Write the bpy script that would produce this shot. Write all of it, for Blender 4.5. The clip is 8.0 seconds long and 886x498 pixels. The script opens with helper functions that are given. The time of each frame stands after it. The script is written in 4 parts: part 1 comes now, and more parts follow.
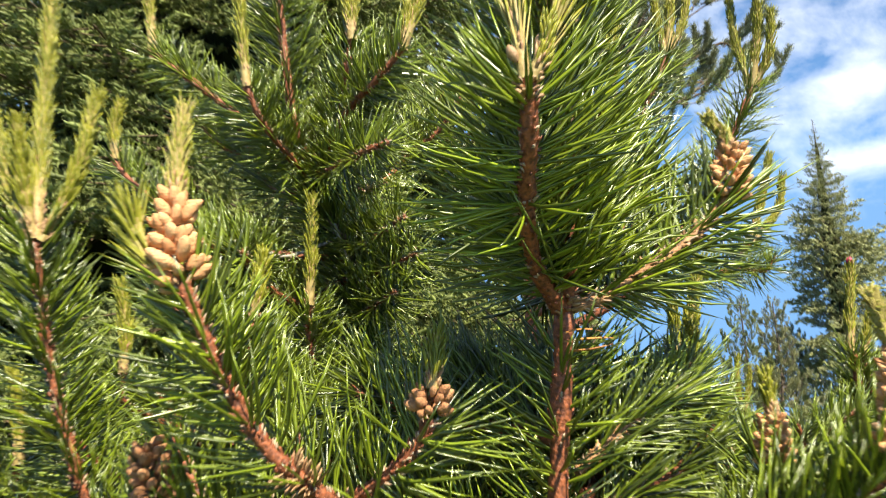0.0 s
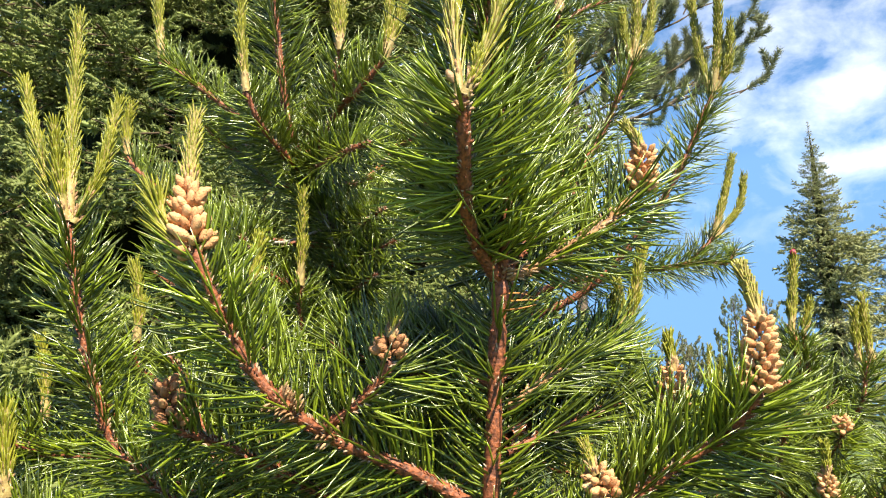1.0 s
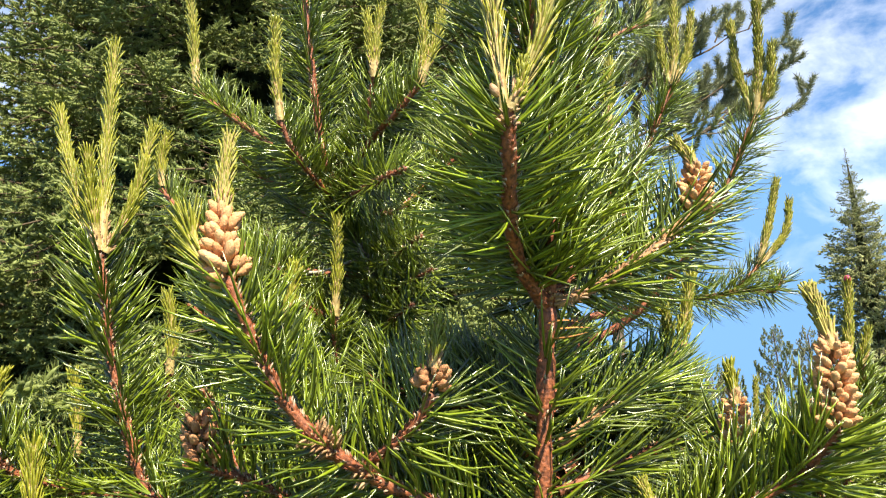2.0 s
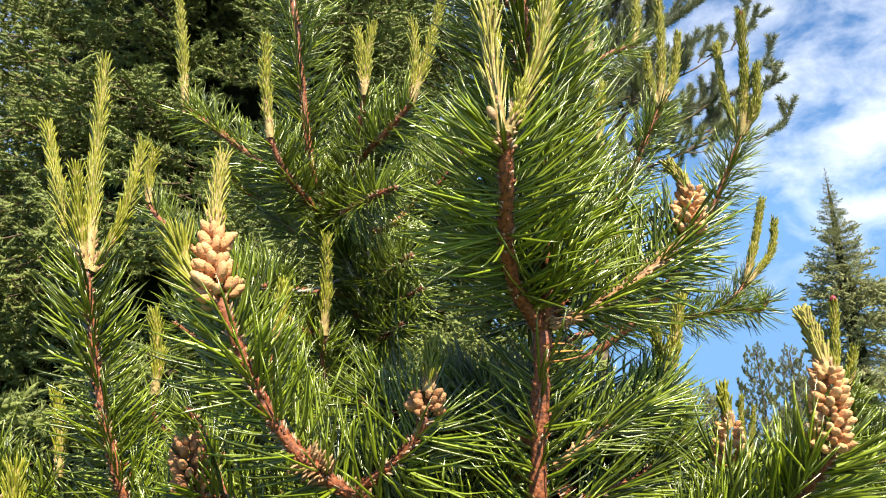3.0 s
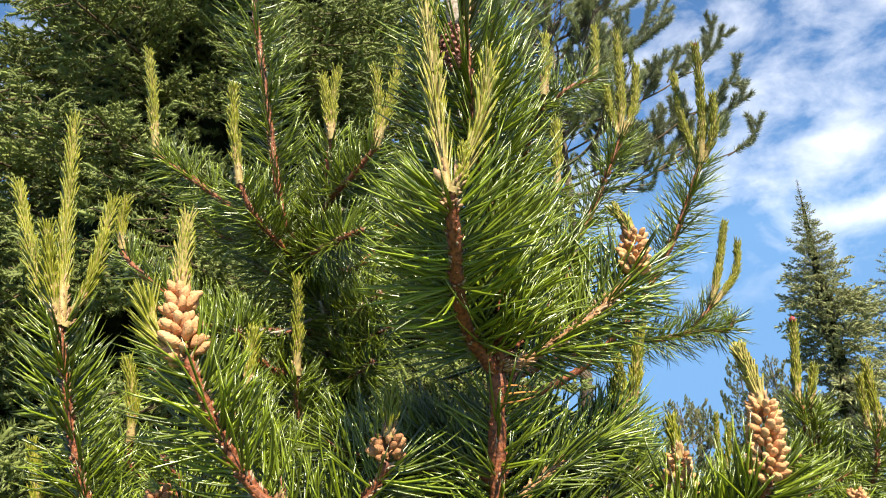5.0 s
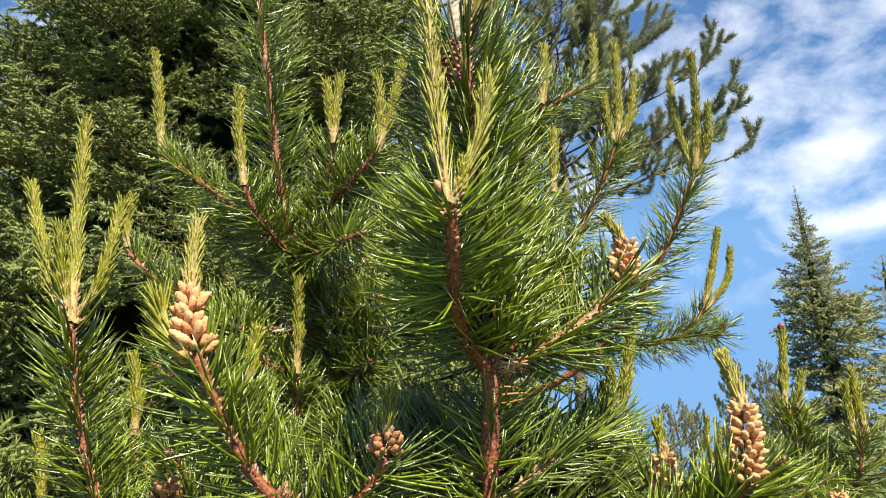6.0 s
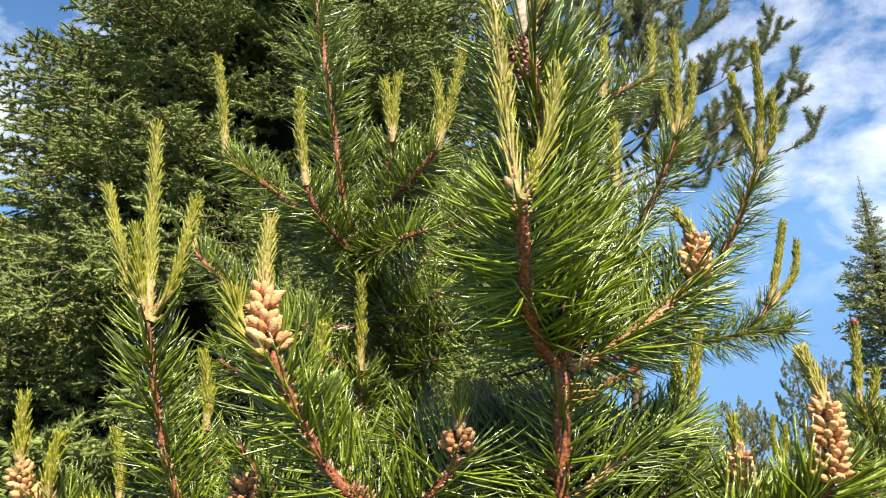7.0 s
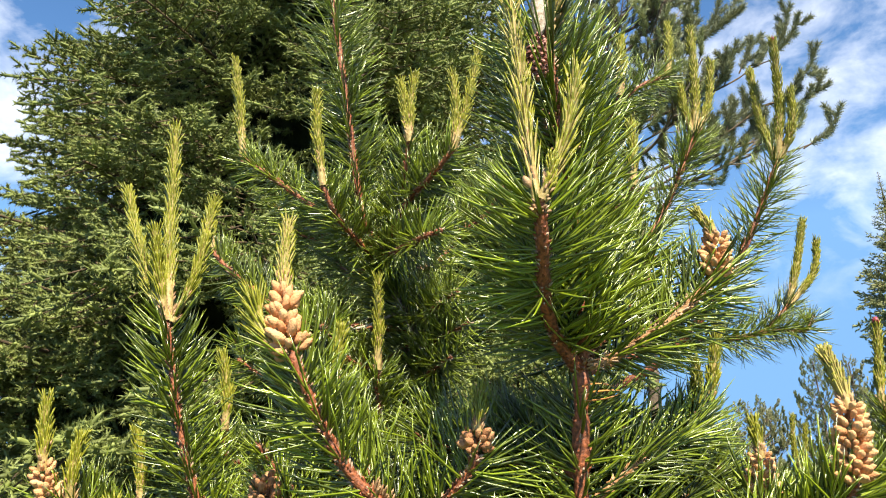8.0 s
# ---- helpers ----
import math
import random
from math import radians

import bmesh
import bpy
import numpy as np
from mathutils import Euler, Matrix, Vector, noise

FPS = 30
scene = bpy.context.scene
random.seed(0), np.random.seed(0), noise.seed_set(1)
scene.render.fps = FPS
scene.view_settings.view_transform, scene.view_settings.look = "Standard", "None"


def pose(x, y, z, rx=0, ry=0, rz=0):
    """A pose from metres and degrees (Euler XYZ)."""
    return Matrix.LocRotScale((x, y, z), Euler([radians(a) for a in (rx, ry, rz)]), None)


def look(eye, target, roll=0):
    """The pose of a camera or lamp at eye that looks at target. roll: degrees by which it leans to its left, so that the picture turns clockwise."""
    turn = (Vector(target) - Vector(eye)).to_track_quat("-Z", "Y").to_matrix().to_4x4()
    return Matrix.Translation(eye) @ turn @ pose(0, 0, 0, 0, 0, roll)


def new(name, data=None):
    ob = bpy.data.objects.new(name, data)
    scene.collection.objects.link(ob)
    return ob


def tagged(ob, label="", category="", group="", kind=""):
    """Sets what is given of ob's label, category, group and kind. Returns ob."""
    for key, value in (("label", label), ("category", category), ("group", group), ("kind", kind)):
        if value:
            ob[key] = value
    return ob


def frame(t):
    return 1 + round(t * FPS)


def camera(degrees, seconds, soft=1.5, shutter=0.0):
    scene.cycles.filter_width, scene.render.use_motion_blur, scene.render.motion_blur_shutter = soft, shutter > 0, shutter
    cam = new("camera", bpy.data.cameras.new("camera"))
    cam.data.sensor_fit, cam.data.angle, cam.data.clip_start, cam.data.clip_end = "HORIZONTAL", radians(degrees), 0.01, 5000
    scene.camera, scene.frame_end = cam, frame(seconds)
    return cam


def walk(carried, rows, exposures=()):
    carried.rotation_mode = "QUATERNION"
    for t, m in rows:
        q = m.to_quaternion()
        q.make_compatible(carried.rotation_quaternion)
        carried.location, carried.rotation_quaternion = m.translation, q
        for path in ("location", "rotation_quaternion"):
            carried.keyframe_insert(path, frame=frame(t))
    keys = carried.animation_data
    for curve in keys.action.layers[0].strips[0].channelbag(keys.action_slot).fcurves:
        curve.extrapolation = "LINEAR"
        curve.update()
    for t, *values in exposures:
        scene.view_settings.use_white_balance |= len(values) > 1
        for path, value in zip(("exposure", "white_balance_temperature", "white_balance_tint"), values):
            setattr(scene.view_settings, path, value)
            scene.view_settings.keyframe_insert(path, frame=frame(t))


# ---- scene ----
cam = camera(63.0, 8.0, soft=1.15, shutter=0.5)
PATH = [
    (0, (0.015, -0.014, 1.541), (-0.048, 1.963, 1.835), -0.8),
    (0.2, (0.02, -0.046, 1.528), (-0.06, 1.925, 1.858), -0.5),
    (0.5, (0.026, -0.077, 1.519), (-0.025, 1.901, 1.805), 0.2),
    (1, (0.04, -0.096, 1.517), (-0.017, 1.881, 1.808), -0.4),
    (1.5, (0.036, -0.093, 1.515), (-0.091, 1.873, 1.861), -0.8),
    (1.7, (0.035, -0.078, 1.515), (-0.112, 1.884, 1.874), -0.5),
    (2.8, (0.026, -0.071, 1.521), (-0.08, 1.88, 1.952), -0.7),
    (3, (0.027, -0.072, 1.52), (-0.072, 1.88, 1.944), -0.5),
    (3.5, (0.034, -0.081, 1.525), (-0.048, 1.866, 1.976), -1.6),
    (4, (0.036, -0.082, 1.531), (-0.046, 1.86, 2.003), -2.0),
    (4.5, (0.045, -0.087, 1.532), (-0.001, 1.852, 2.021), -2.8),
    (4.7, (0.044, -0.09, 1.531), (-0.004, 1.85, 2.013), -2.8),
    (6, (0.043, -0.117, 1.53), (0.005, 1.824, 2.009), -1.8),
    (6.2, (0.045, -0.117, 1.527), (-0.068, 1.824, 1.99), -1.3),
    (6.5, (0.042, -0.116, 1.526), (-0.105, 1.825, 1.985), -1.2),
    (7, (0.032, -0.118, 1.53), (-0.145, 1.816, 2.006), -1.5),
    (7.5, (0.03, -0.119, 1.53), (-0.178, 1.813, 2.001), -1.0),
    (8, (0.03, -0.118, 1.531), (-0.188, 1.813, 2.004), -1.4),
]
walk(cam, [(t, look(eye, target, roll)) for t, eye, target, roll in PATH], exposures=((0.0, 1.49), (1.0, 1.57), (1.5, 1.74), (1.9, 1.64), (3.0, 1.50), (4.5, 1.40), (6.0, 1.33), (7.0, 1.43), (8.0, 1.50)))

# ---- light ----
SUN_WAY = Vector((0.30, -0.56, 0.82)).normalized()
world = bpy.data.worlds.new("sky")
scene.world = world
world.use_nodes = True
wn, wl = world.node_tree.nodes, world.node_tree.links
wn.clear()
w_out = wn.new("ShaderNodeOutputWorld")
w_bg = wn.new("ShaderNodeBackground")
w_sky = wn.new("ShaderNodeTexSky")
w_sky.sky_type = "NISHITA"
w_sky.sun_disc = False
w_sky.sun_elevation = math.asin(SUN_WAY.z)
w_sky.sun_rotation = math.atan2(SUN_WAY.x, SUN_WAY.y)
w_sky.ozone_density = 3.0
w_sky.air_density = 1.0
w_sky.dust_density = 0.1
w_co = wn.new("ShaderNodeTexCoord")
w_map = wn.new("ShaderNodeMapping")
w_map.inputs["Scale"].default_value = (1.0, 1.0, 1.5)
w_map.inputs["Location"].default_value = (0.9, 0.4, 0.3)
w_noise = wn.new("ShaderNodeTexNoise")
w_noise.inputs["Scale"].default_value = 10.0
w_noise.inputs["Detail"].default_value = 9.0
w_noise.inputs["Roughness"].default_value = 0.58
w_noise.inputs["Distortion"].default_value = 0.25
w_ramp = wn.new("ShaderNodeValToRGB")
w_ramp.color_ramp.elements[0].position = 0.46
w_ramp.color_ramp.elements[1].position = 0.92
w_mix = wn.new("ShaderNodeMix")
w_mix.data_type = "RGBA"
w_mix.inputs["B"].default_value = (8.0, 8.2, 8.7, 1)
wl.new(w_co.outputs["Generated"], w_map.inputs["Vector"])
wl.new(w_map.outputs["Vector"], w_noise.inputs["Vector"])
# broad cloud banks that thicken the broken cloud
CLOUDS = [((0.46, 0.83, 0.313), (9, 9, 22), 0.30), ((0.50, 0.83, 0.224), (7, 7, 34), 0.34), ((0.50, 0.745, 0.445), (7, 7, 13), 0.20), ((-0.587, 0.722, 0.365), (6, 6, 9), 0.20)]
w_sum = w_noise.outputs["Fac"]
for place, size, weight in CLOUDS:
    off, fit_size, far, bank, add = (wn.new(k) for k in ("ShaderNodeVectorMath", "ShaderNodeVectorMath", "ShaderNodeVectorMath", "ShaderNodeMapRange", "ShaderNodeMath"))
    off.operation, fit_size.operation, far.operation, add.operation = "SUBTRACT", "MULTIPLY", "LENGTH", "ADD"
    off.inputs[1].default_value, fit_size.inputs[1].default_value = place, size
    bank.interpolation_type = "SMOOTHSTEP"
    bank.inputs["From Min"].default_value, bank.inputs["From Max"].default_value = 1.0, 0.0
    bank.inputs["To Max"].default_value = weight
    wl.new(w_co.outputs["Generated"], off.inputs[0])
    wl.new(off.outputs["Vector"], fit_size.inputs[0])
    wl.new(fit_size.outputs["Vector"], far.inputs[0])
    wl.new(far.outputs["Value"], bank.inputs["Value"])
    wl.new(w_sum, add.inputs[0])
    wl.new(bank.outputs["Result"], add.inputs[1])
    w_sum = add.outputs[0]
wl.new(w_sum, w_ramp.inputs["Fac"])
w_sep = wn.new("ShaderNodeSeparateXYZ")
w_up = wn.new("ShaderNodeMapRange")
w_up.inputs["From Min"].default_value, w_up.inputs["From Max"].default_value = 0.10, 0.24
w_fade = wn.new("ShaderNodeMath")
w_fade.operation = "MULTIPLY"
wl.new(w_co.outputs["Generated"], w_sep.inputs["Vector"])
wl.new(w_sep.outputs["Z"], w_up.inputs["Value"])
wl.new(w_ramp.outputs["Color"], w_fade.inputs[0])
wl.new(w_up.outputs["Result"], w_fade.inputs[1])
wl.new(w_fade.outputs[0], w_mix.inputs["Factor"])
w_sat = wn.new("ShaderNodeHueSaturation")
w_sat.inputs["Saturation"].default_value = 1.16
wl.new(w_sky.outputs["Color"], w_sat.inputs["Color"])
wl.new(w_sat.outputs["Color"], w_mix.inputs["A"])
w_lift = wn.new("ShaderNodeMath")
w_lift.operation = "MAXIMUM"
w_lift.inputs[1].default_value = 0.24
w_join = wn.new("ShaderNodeCombineXYZ")
wl.new(w_sep.outputs["X"], w_join.inputs["X"])
wl.new(w_sep.outputs["Y"], w_join.inputs["Y"])
wl.new(w_sep.outputs["Z"], w_lift.inputs[0])
wl.new(w_lift.outputs[0], w_join.inputs["Z"])
wl.new(w_join.outputs["Vector"], w_sky.inputs["Vector"])
wl.new(w_mix.outputs["Result"], w_bg.inputs["Color"])
w_bg.inputs["Strength"].default_value = 0.071
wl.new(w_bg.outputs["Background"], w_out.inputs["Surface"])

sun_data = bpy.data.lights.new("sun", "SUN")
sun_data.energy, sun_data.angle, sun_data.color = 5.0, radians(0.55), (1.0, 0.93, 0.72)
sun = new("sun", sun_data)
sun.matrix_world = look(SUN_WAY * 30, (0, 0, 0))


# ---- materials ----
def surface(name, low, high, rough=0.5, scale=60.0, source="noise", glow_through=0.0, bump=0.0, bump_scale=300.0, specular=0.5, skew=1.0):
    """Two-colour procedural surface. source: noise, island (one tone for each loose piece) or object."""
    m = bpy.data.materials.new(name)
    m.use_nodes = True
    n, l = m.node_tree.nodes, m.node_tree.links
    p = n["Principled BSDF"]
    p.inputs["Roughness"].default_value = rough
    p.inputs["Specular IOR Level"].default_value = specular
    mix = n.new("ShaderNodeMix")
    mix.data_type = "RGBA"
    mix.inputs["A"].default_value, mix.inputs["B"].default_value = (*low, 1), (*high, 1)
    co = n.new("ShaderNodeTexCoord")
    noise_a = n.new("ShaderNodeTexNoise")
    noise_a.inputs["Scale"].default_value = scale
    noise_a.inputs["Detail"].default_value = 6.0
    l.new(co.outputs["Object"], noise_a.inputs["Vector"])
    if source == "noise":
        ramp = n.new("ShaderNodeMapRange")
        ramp.inputs["From Min"].default_value, ramp.inputs["From Max"].default_value = 0.3, 0.7
        l.new(noise_a.outputs["Fac"], ramp.inputs["Value"])
        l.new(ramp.outputs["Result"], mix.inputs["Factor"])
    else:
        pick = n.new("ShaderNodeNewGeometry") if source == "island" else n.new("ShaderNodeObjectInfo")
        blend = n.new("ShaderNodeMath")
        blend.operation = "MULTIPLY_ADD"
        blend.inputs[1].default_value = 0.6
        half = n.new("ShaderNodeMath")
        half.operation = "MULTIPLY_ADD"
        half.inputs[1].default_value, half.inputs[2].default_value = 0.8, -0.2
        l.new(noise_a.outputs["Fac"], half.inputs[0])
        l.new(pick.outputs["Random Per Island" if source == "island" else "Random"], blend.inputs[0])
        l.new(half.outputs[0], blend.inputs[2])
        power = n.new("ShaderNodeMath")
        power.operation, power.use_clamp = "POWER", True
        power.inputs[1].default_value = skew
        l.new(blend.outputs[0], power.inputs[0])
        l.new(power.outputs[0], mix.inputs["Factor"])
    l.new(mix.outputs["Result"], p.inputs["Base Color"])
    if bump:
        noise_b = n.new("ShaderNodeTexNoise")
        noise_b.inputs["Scale"].default_value = bump_scale
        noise_b.inputs["Detail"].default_value = 5.0
        l.new(co.outputs["Object"], noise_b.inputs["Vector"])
        relief = n.new("ShaderNodeBump")
        relief.inputs["Strength"].default_value = bump
        relief.inputs["Distance"].default_value = 0.5 / bump_scale
        l.new(noise_b.outputs["Fac"], relief.inputs["Height"])
        l.new(relief.outputs["Normal"], p.inputs["Normal"])
    if glow_through:
        thin = n.new("ShaderNodeBsdfTranslucent")
        l.new(mix.outputs["Result"], thin.inputs["Color"])
        both = n.new("ShaderNodeMixShader")
        both.inputs["Fac"].default_value = glow_through
        l.new(p.outputs["BSDF"], both.inputs[1])
        l.new(thin.outputs["BSDF"], both.inputs[2])
        l.new(both.outputs["Shader"], n["Material Output"].inputs["Surface"])
    return m


MAT_NEEDLE = surface("pine_needle", (0.005, 0.0125, 0.001), (0.272, 0.345, 0.014), 0.34, 12, "island", 0.06, specular=0.9, skew=1.35)
MAT_SHEATH = surface("needle_sheath", (0.158, 0.0711, 0.0316), (0.49, 0.379, 0.269), 0.7, 80, "island")
MAT_BARK = surface("young_pine_bark", (0.045, 0.0115, 0.005), (0.34, 0.098, 0.034), 0.62, 420, bump=1.0, bump_scale=420)
MAT_PALE_BARK = surface("flaky_pale_bark", (0.142, 0.0553, 0.0198), (0.427, 0.229, 0.0909), 0.65, 180, bump=1.0, bump_scale=420)
MAT_OLD_BARK = surface("old_bark", (0.0553, 0.0395, 0.0277), (0.158, 0.111, 0.079), 0.9, 25, bump=1.0, bump_scale=60)
MAT_PALE_TWIG = surface("dead_twig", (0.221, 0.19, 0.15), (0.435, 0.395, 0.332), 0.8, 200, bump=0.6, bump_scale=500)
MAT_YOUNG = surface("young_needle", (0.111, 0.13, 0.00632), (0.348, 0.324, 0.0269), 0.42, 40, "island", 0.25)
MAT_SHOOT = surface("new_shoot_stem", (0.205, 0.134, 0.0395), (0.379, 0.284, 0.103), 0.6, 220, bump=0.6, bump_scale=700)
MAT_YOUNG_SHEATH = surface("young_sheath", (0.22, 0.17, 0.040), (0.47, 0.39, 0.12), 0.6, 60, "island")
MAT_POLLEN = surface("pollen_cone", (0.41, 0.160, 0.062), (0.73, 0.43, 0.215), 0.75, 420, "object", bump=1.0, bump_scale=650, specular=0.3)
# the same cones, darkened in colour for clusters that hang in shade
MAT_SHADED_POLLEN = surface("shaded_pollen_cone", (0.205, 0.079, 0.0316), (0.474, 0.237, 0.111), 0.75, 420, "object", bump=1.0, bump_scale=650, specular=0.3)
MAT_SEED_CONE = surface("young_seed_cone", (0.118, 0.0237, 0.0198), (0.395, 0.19, 0.134), 0.55, 120, "island", bump=0.4, bump_scale=600)
MAT_RED_TIP = surface("red_flower", (0.237, 0.0118, 0.0395), (0.395, 0.0316, 0.079), 0.5, 200, bump=0.5, bump_scale=700)
MAT_SCALE = surface("bud_scale", (0.174, 0.079, 0.0316), (0.411, 0.261, 0.134), 0.6, 150, "island", bump=0.6, bump_scale=700)
MAT_SILVER = surface("silvery_bud", (0.26, 0.18, 0.13), (0.50, 0.43, 0.37), 0.7, 500, bump=1.0, bump_scale=900)
MAT_RUST = surface("dead_needle", (0.332, 0.118, 0.0277), (0.49, 0.221, 0.0474), 0.5, 30, "island")
MAT_SPRUCE = surface("spruce_needle", (0.040, 0.050, 0.0125), (0.250, 0.285, 0.076), 0.6, 9, "island", 0.12, specular=0.35)
MAT_BLUE_SPRUCE = surface("grey_spruce_needle", (0.095, 0.105, 0.038), (0.38, 0.375, 0.15), 0.5, 3, "island", 0.15)
MAT_LIMB = surface("spruce_limb_bark", (0.030, 0.018, 0.0085), (0.11, 0.068, 0.034), 0.9, 40, bump=0.8, bump_scale=90)
MAT_FAR_PINE = surface("far_pine_needle", (0.103, 0.122, 0.050), (0.332, 0.350, 0.145), 0.45, 3, "island", 0.25)
MAT_ELDER = surface("older_pine_needle", (0.07, 0.080, 0.045), (0.31, 0.32, 0.18), 0.5, 3, "island", 0.2)
# needle colour made paler to carry the haze of distance
MAT_HAZED_PINE = surface("hazed_pine_needle", (0.17, 0.168, 0.080), (0.40, 0.395, 0.20), 0.5, 3, "island", 0.3)
# near-black colour stands in for the deep shade between the limbs
MAT_SHADE_CORE = surface("inner_foliage", (0.00474, 0.00711, 0.00237), (0.0221, 0.0269, 0.00869), 0.9, 14, bump=1.0, bump_scale=40, specular=0.1)
# core of the far crowns, shade within the foliage put into its colour
MAT_FAR_SHADE_CORE = surface("far_shade_core", (0.026, 0.030, 0.012), (0.085, 0.092, 0.038), 0.9, 6, bump=1.0, bump_scale=20, specular=0.1)
MAT_GRASS = surface("meadow", (0.0316, 0.0592, 0.0142), (0.0948, 0.126, 0.0316), 0.9, 0.8, bump=0.8, bump_scale=25)


# ---- mesh building ----
class Pile:
    """Collects vertices and faces of one mesh."""

    def __init__(self):
        self.verts, self.tris, self.mats, self.count = [], [], [], 0

    def add(self, verts, tris, mat=0):
        verts = np.asarray(verts, float).reshape(-1, 3)
        tris = np.asarray(tris, int).reshape(-1, 3)
        self.verts.append(verts)
        self.tris.append(tris + self.count)
        self.mats.append(np.full(len(tris), mat) if np.isscalar(mat) else np.asarray(mat))
        self.count += len(verts)

    def mesh(self, name, materials, smooth=True):
        v, f, k = np.concatenate(self.verts), np.concatenate(self.tris), np.concatenate(self.mats)
        me = bpy.data.meshes.new(name)
        me.vertices.add(len(v))
        me.vertices.foreach_set("co", v.astype(np.float32).ravel())
        me.loops.add(3 * len(f))
        me.loops.foreach_set("vertex_index", f.astype(np.int32).ravel())
        me.polygons.add(len(f))
        me.polygons.foreach_set("loop_start", np.arange(0, 3 * len(f), 3, dtype=np.int32))
        me.polygons.foreach_set("material_index", k.astype(np.int32))
        me.polygons.foreach_set("use_smooth", np.full(len(f), smooth))
        for m in materials:
            me.materials.append(m)
        me.update(calc_edges=True)
        return me


def part(name, me, parent, label="", kind=""):
    ob = new(name, me)
    ob.parent = parent
    if not parent.parent:
        ob.matrix_parent_inverse = parent.matrix_world.inverted()
    return tagged(ob, label=label, kind=kind)


def unit(a):
    return a / np.maximum(np.linalg.norm(a, axis=-1, keepdims=True), 1e-9)


def curve(points, n):
    """n points and tangents on a smooth line through the points, evenly spaced."""
    p = np.asarray(points, float)
    q = np.vstack([2 * p[0] - p[1], p, 2 * p[-1] - p[-2]])
    dense = []
    for i in range(1, len(q) - 2):
        u = np.linspace(0, 1, 24, endpoint=False)[:, None]
        a, b, c, d = q[i - 1], q[i], q[i + 1], q[i + 2]
        dense.append(0.5 * (2 * b + (c - a) * u + (2 * a - 5 * b + 4 * c - d) * u**2 + (3 * b - a - 3 * c + d) * u**3))
    dense = np.vstack(dense + [p[-1:]])
    run = np.r_[0, np.cumsum(np.linalg.norm(np.diff(dense, axis=0), axis=1))]
    at = np.linspace(0, run[-1], n)
    line = np.stack([np.interp(at, run, dense[:, k]) for k in range(3)], 1)
    return line, unit(np.gradient(line, axis=0)), run[-1]


def sideways(t):
    """Two directions across each tangent."""
    ref = np.where(np.abs(t[:, 2:3]) > 0.9, [[1.0, 0, 0]], [[0, 0, 1.0]])
    a = unit(np.cross(t, ref))
    return a, np.cross(t, a)


def tube(pile, line, tangents, radii, sides=8, mat=0):
    a, b = sideways(tangents)
    turn = np.linspace(0, 2 * np.pi, sides, endpoint=False)
    rings = line[:, None] + np.asarray(radii)[:, None, None] * (np.cos(turn)[None, :, None] * a[:, None] + np.sin(turn)[None, :, None] * b[:, None])
    n = len(line)
    i, j = np.meshgrid(np.arange(n - 1), np.arange(sides), indexing="ij")
    p, q = i * sides + j, i * sides + (j + 1) % sides
    tris = np.concatenate([np.stack([p, q, p + sides], -1).reshape(-1, 3), np.stack([q, q + sides, p + sides], -1).reshape(-1, 3)])
    verts = np.concatenate([rings.reshape(-1, 3), line[-1:] + tangents[-1:] * np.asarray(radii)[-1]])
    j = np.arange(sides)
    cap = np.stack([(n - 1) * sides + j, (n - 1) * sides + (j + 1) % sides, np.full(sides, n * sides)], -1)
    pile.add(verts, np.concatenate([tris, cap]), mat)


def needles(pile, base, way, bend, length, width, stops=(0.0, 0.35, 0.75), mats=(0, 0, 0), sides=3):
    """Slender tapering needles that start at base along way and swing by bend towards their tips."""
    n = len(base)
    if n == 0:
        return
    length, width = np.broadcast_to(length, n)[:, None], np.broadcast_to(width, n)[:, None]
    a, b = sideways(way)
    spin = np.random.uniform(0, 2 * np.pi, (n, 1))
    a, b = a * np.cos(spin) + b * np.sin(spin), b * np.cos(spin) - a * np.sin(spin)
    rings = []
    for s in stops:
        mid = base + way * length * s + bend * length * s * s * 0.5
        r = width * 0.5 * (0.75 if s == 0 else 1.0 if s < 0.6 else 0.8)
        for k in range(sides):
            w = 2 * np.pi * k / sides
            rings.append(mid + r * (np.cos(w) * a + 0.75 * np.sin(w) * b))
    tip = base + way * length + bend * length * 0.5
    verts = np.stack(rings + [tip], 1)
    tris, which = [], []
    for s in range(len(stops) - 1):
        for k in range(sides):
            p, q = s * sides + k, s * sides + (k + 1) % sides
            tris += [(p, q, p + sides), (q, q + sides, p + sides)]
            which += [mats[s]] * 2
    last = (len(stops) - 1) * sides
    for k in range(sides):
        tris.append((last + k, last + (k + 1) % sides, last + sides))
        which.append(mats[len(stops) - 1])
    size = len(stops) * sides + 1
    pile.add(verts.reshape(-1, 3), np.asarray(tris)[None] + (np.arange(n) * size)[:, None, None], np.tile(which, n))


def rng(lo, hi, n):
    return np.random.uniform(lo, hi, n)


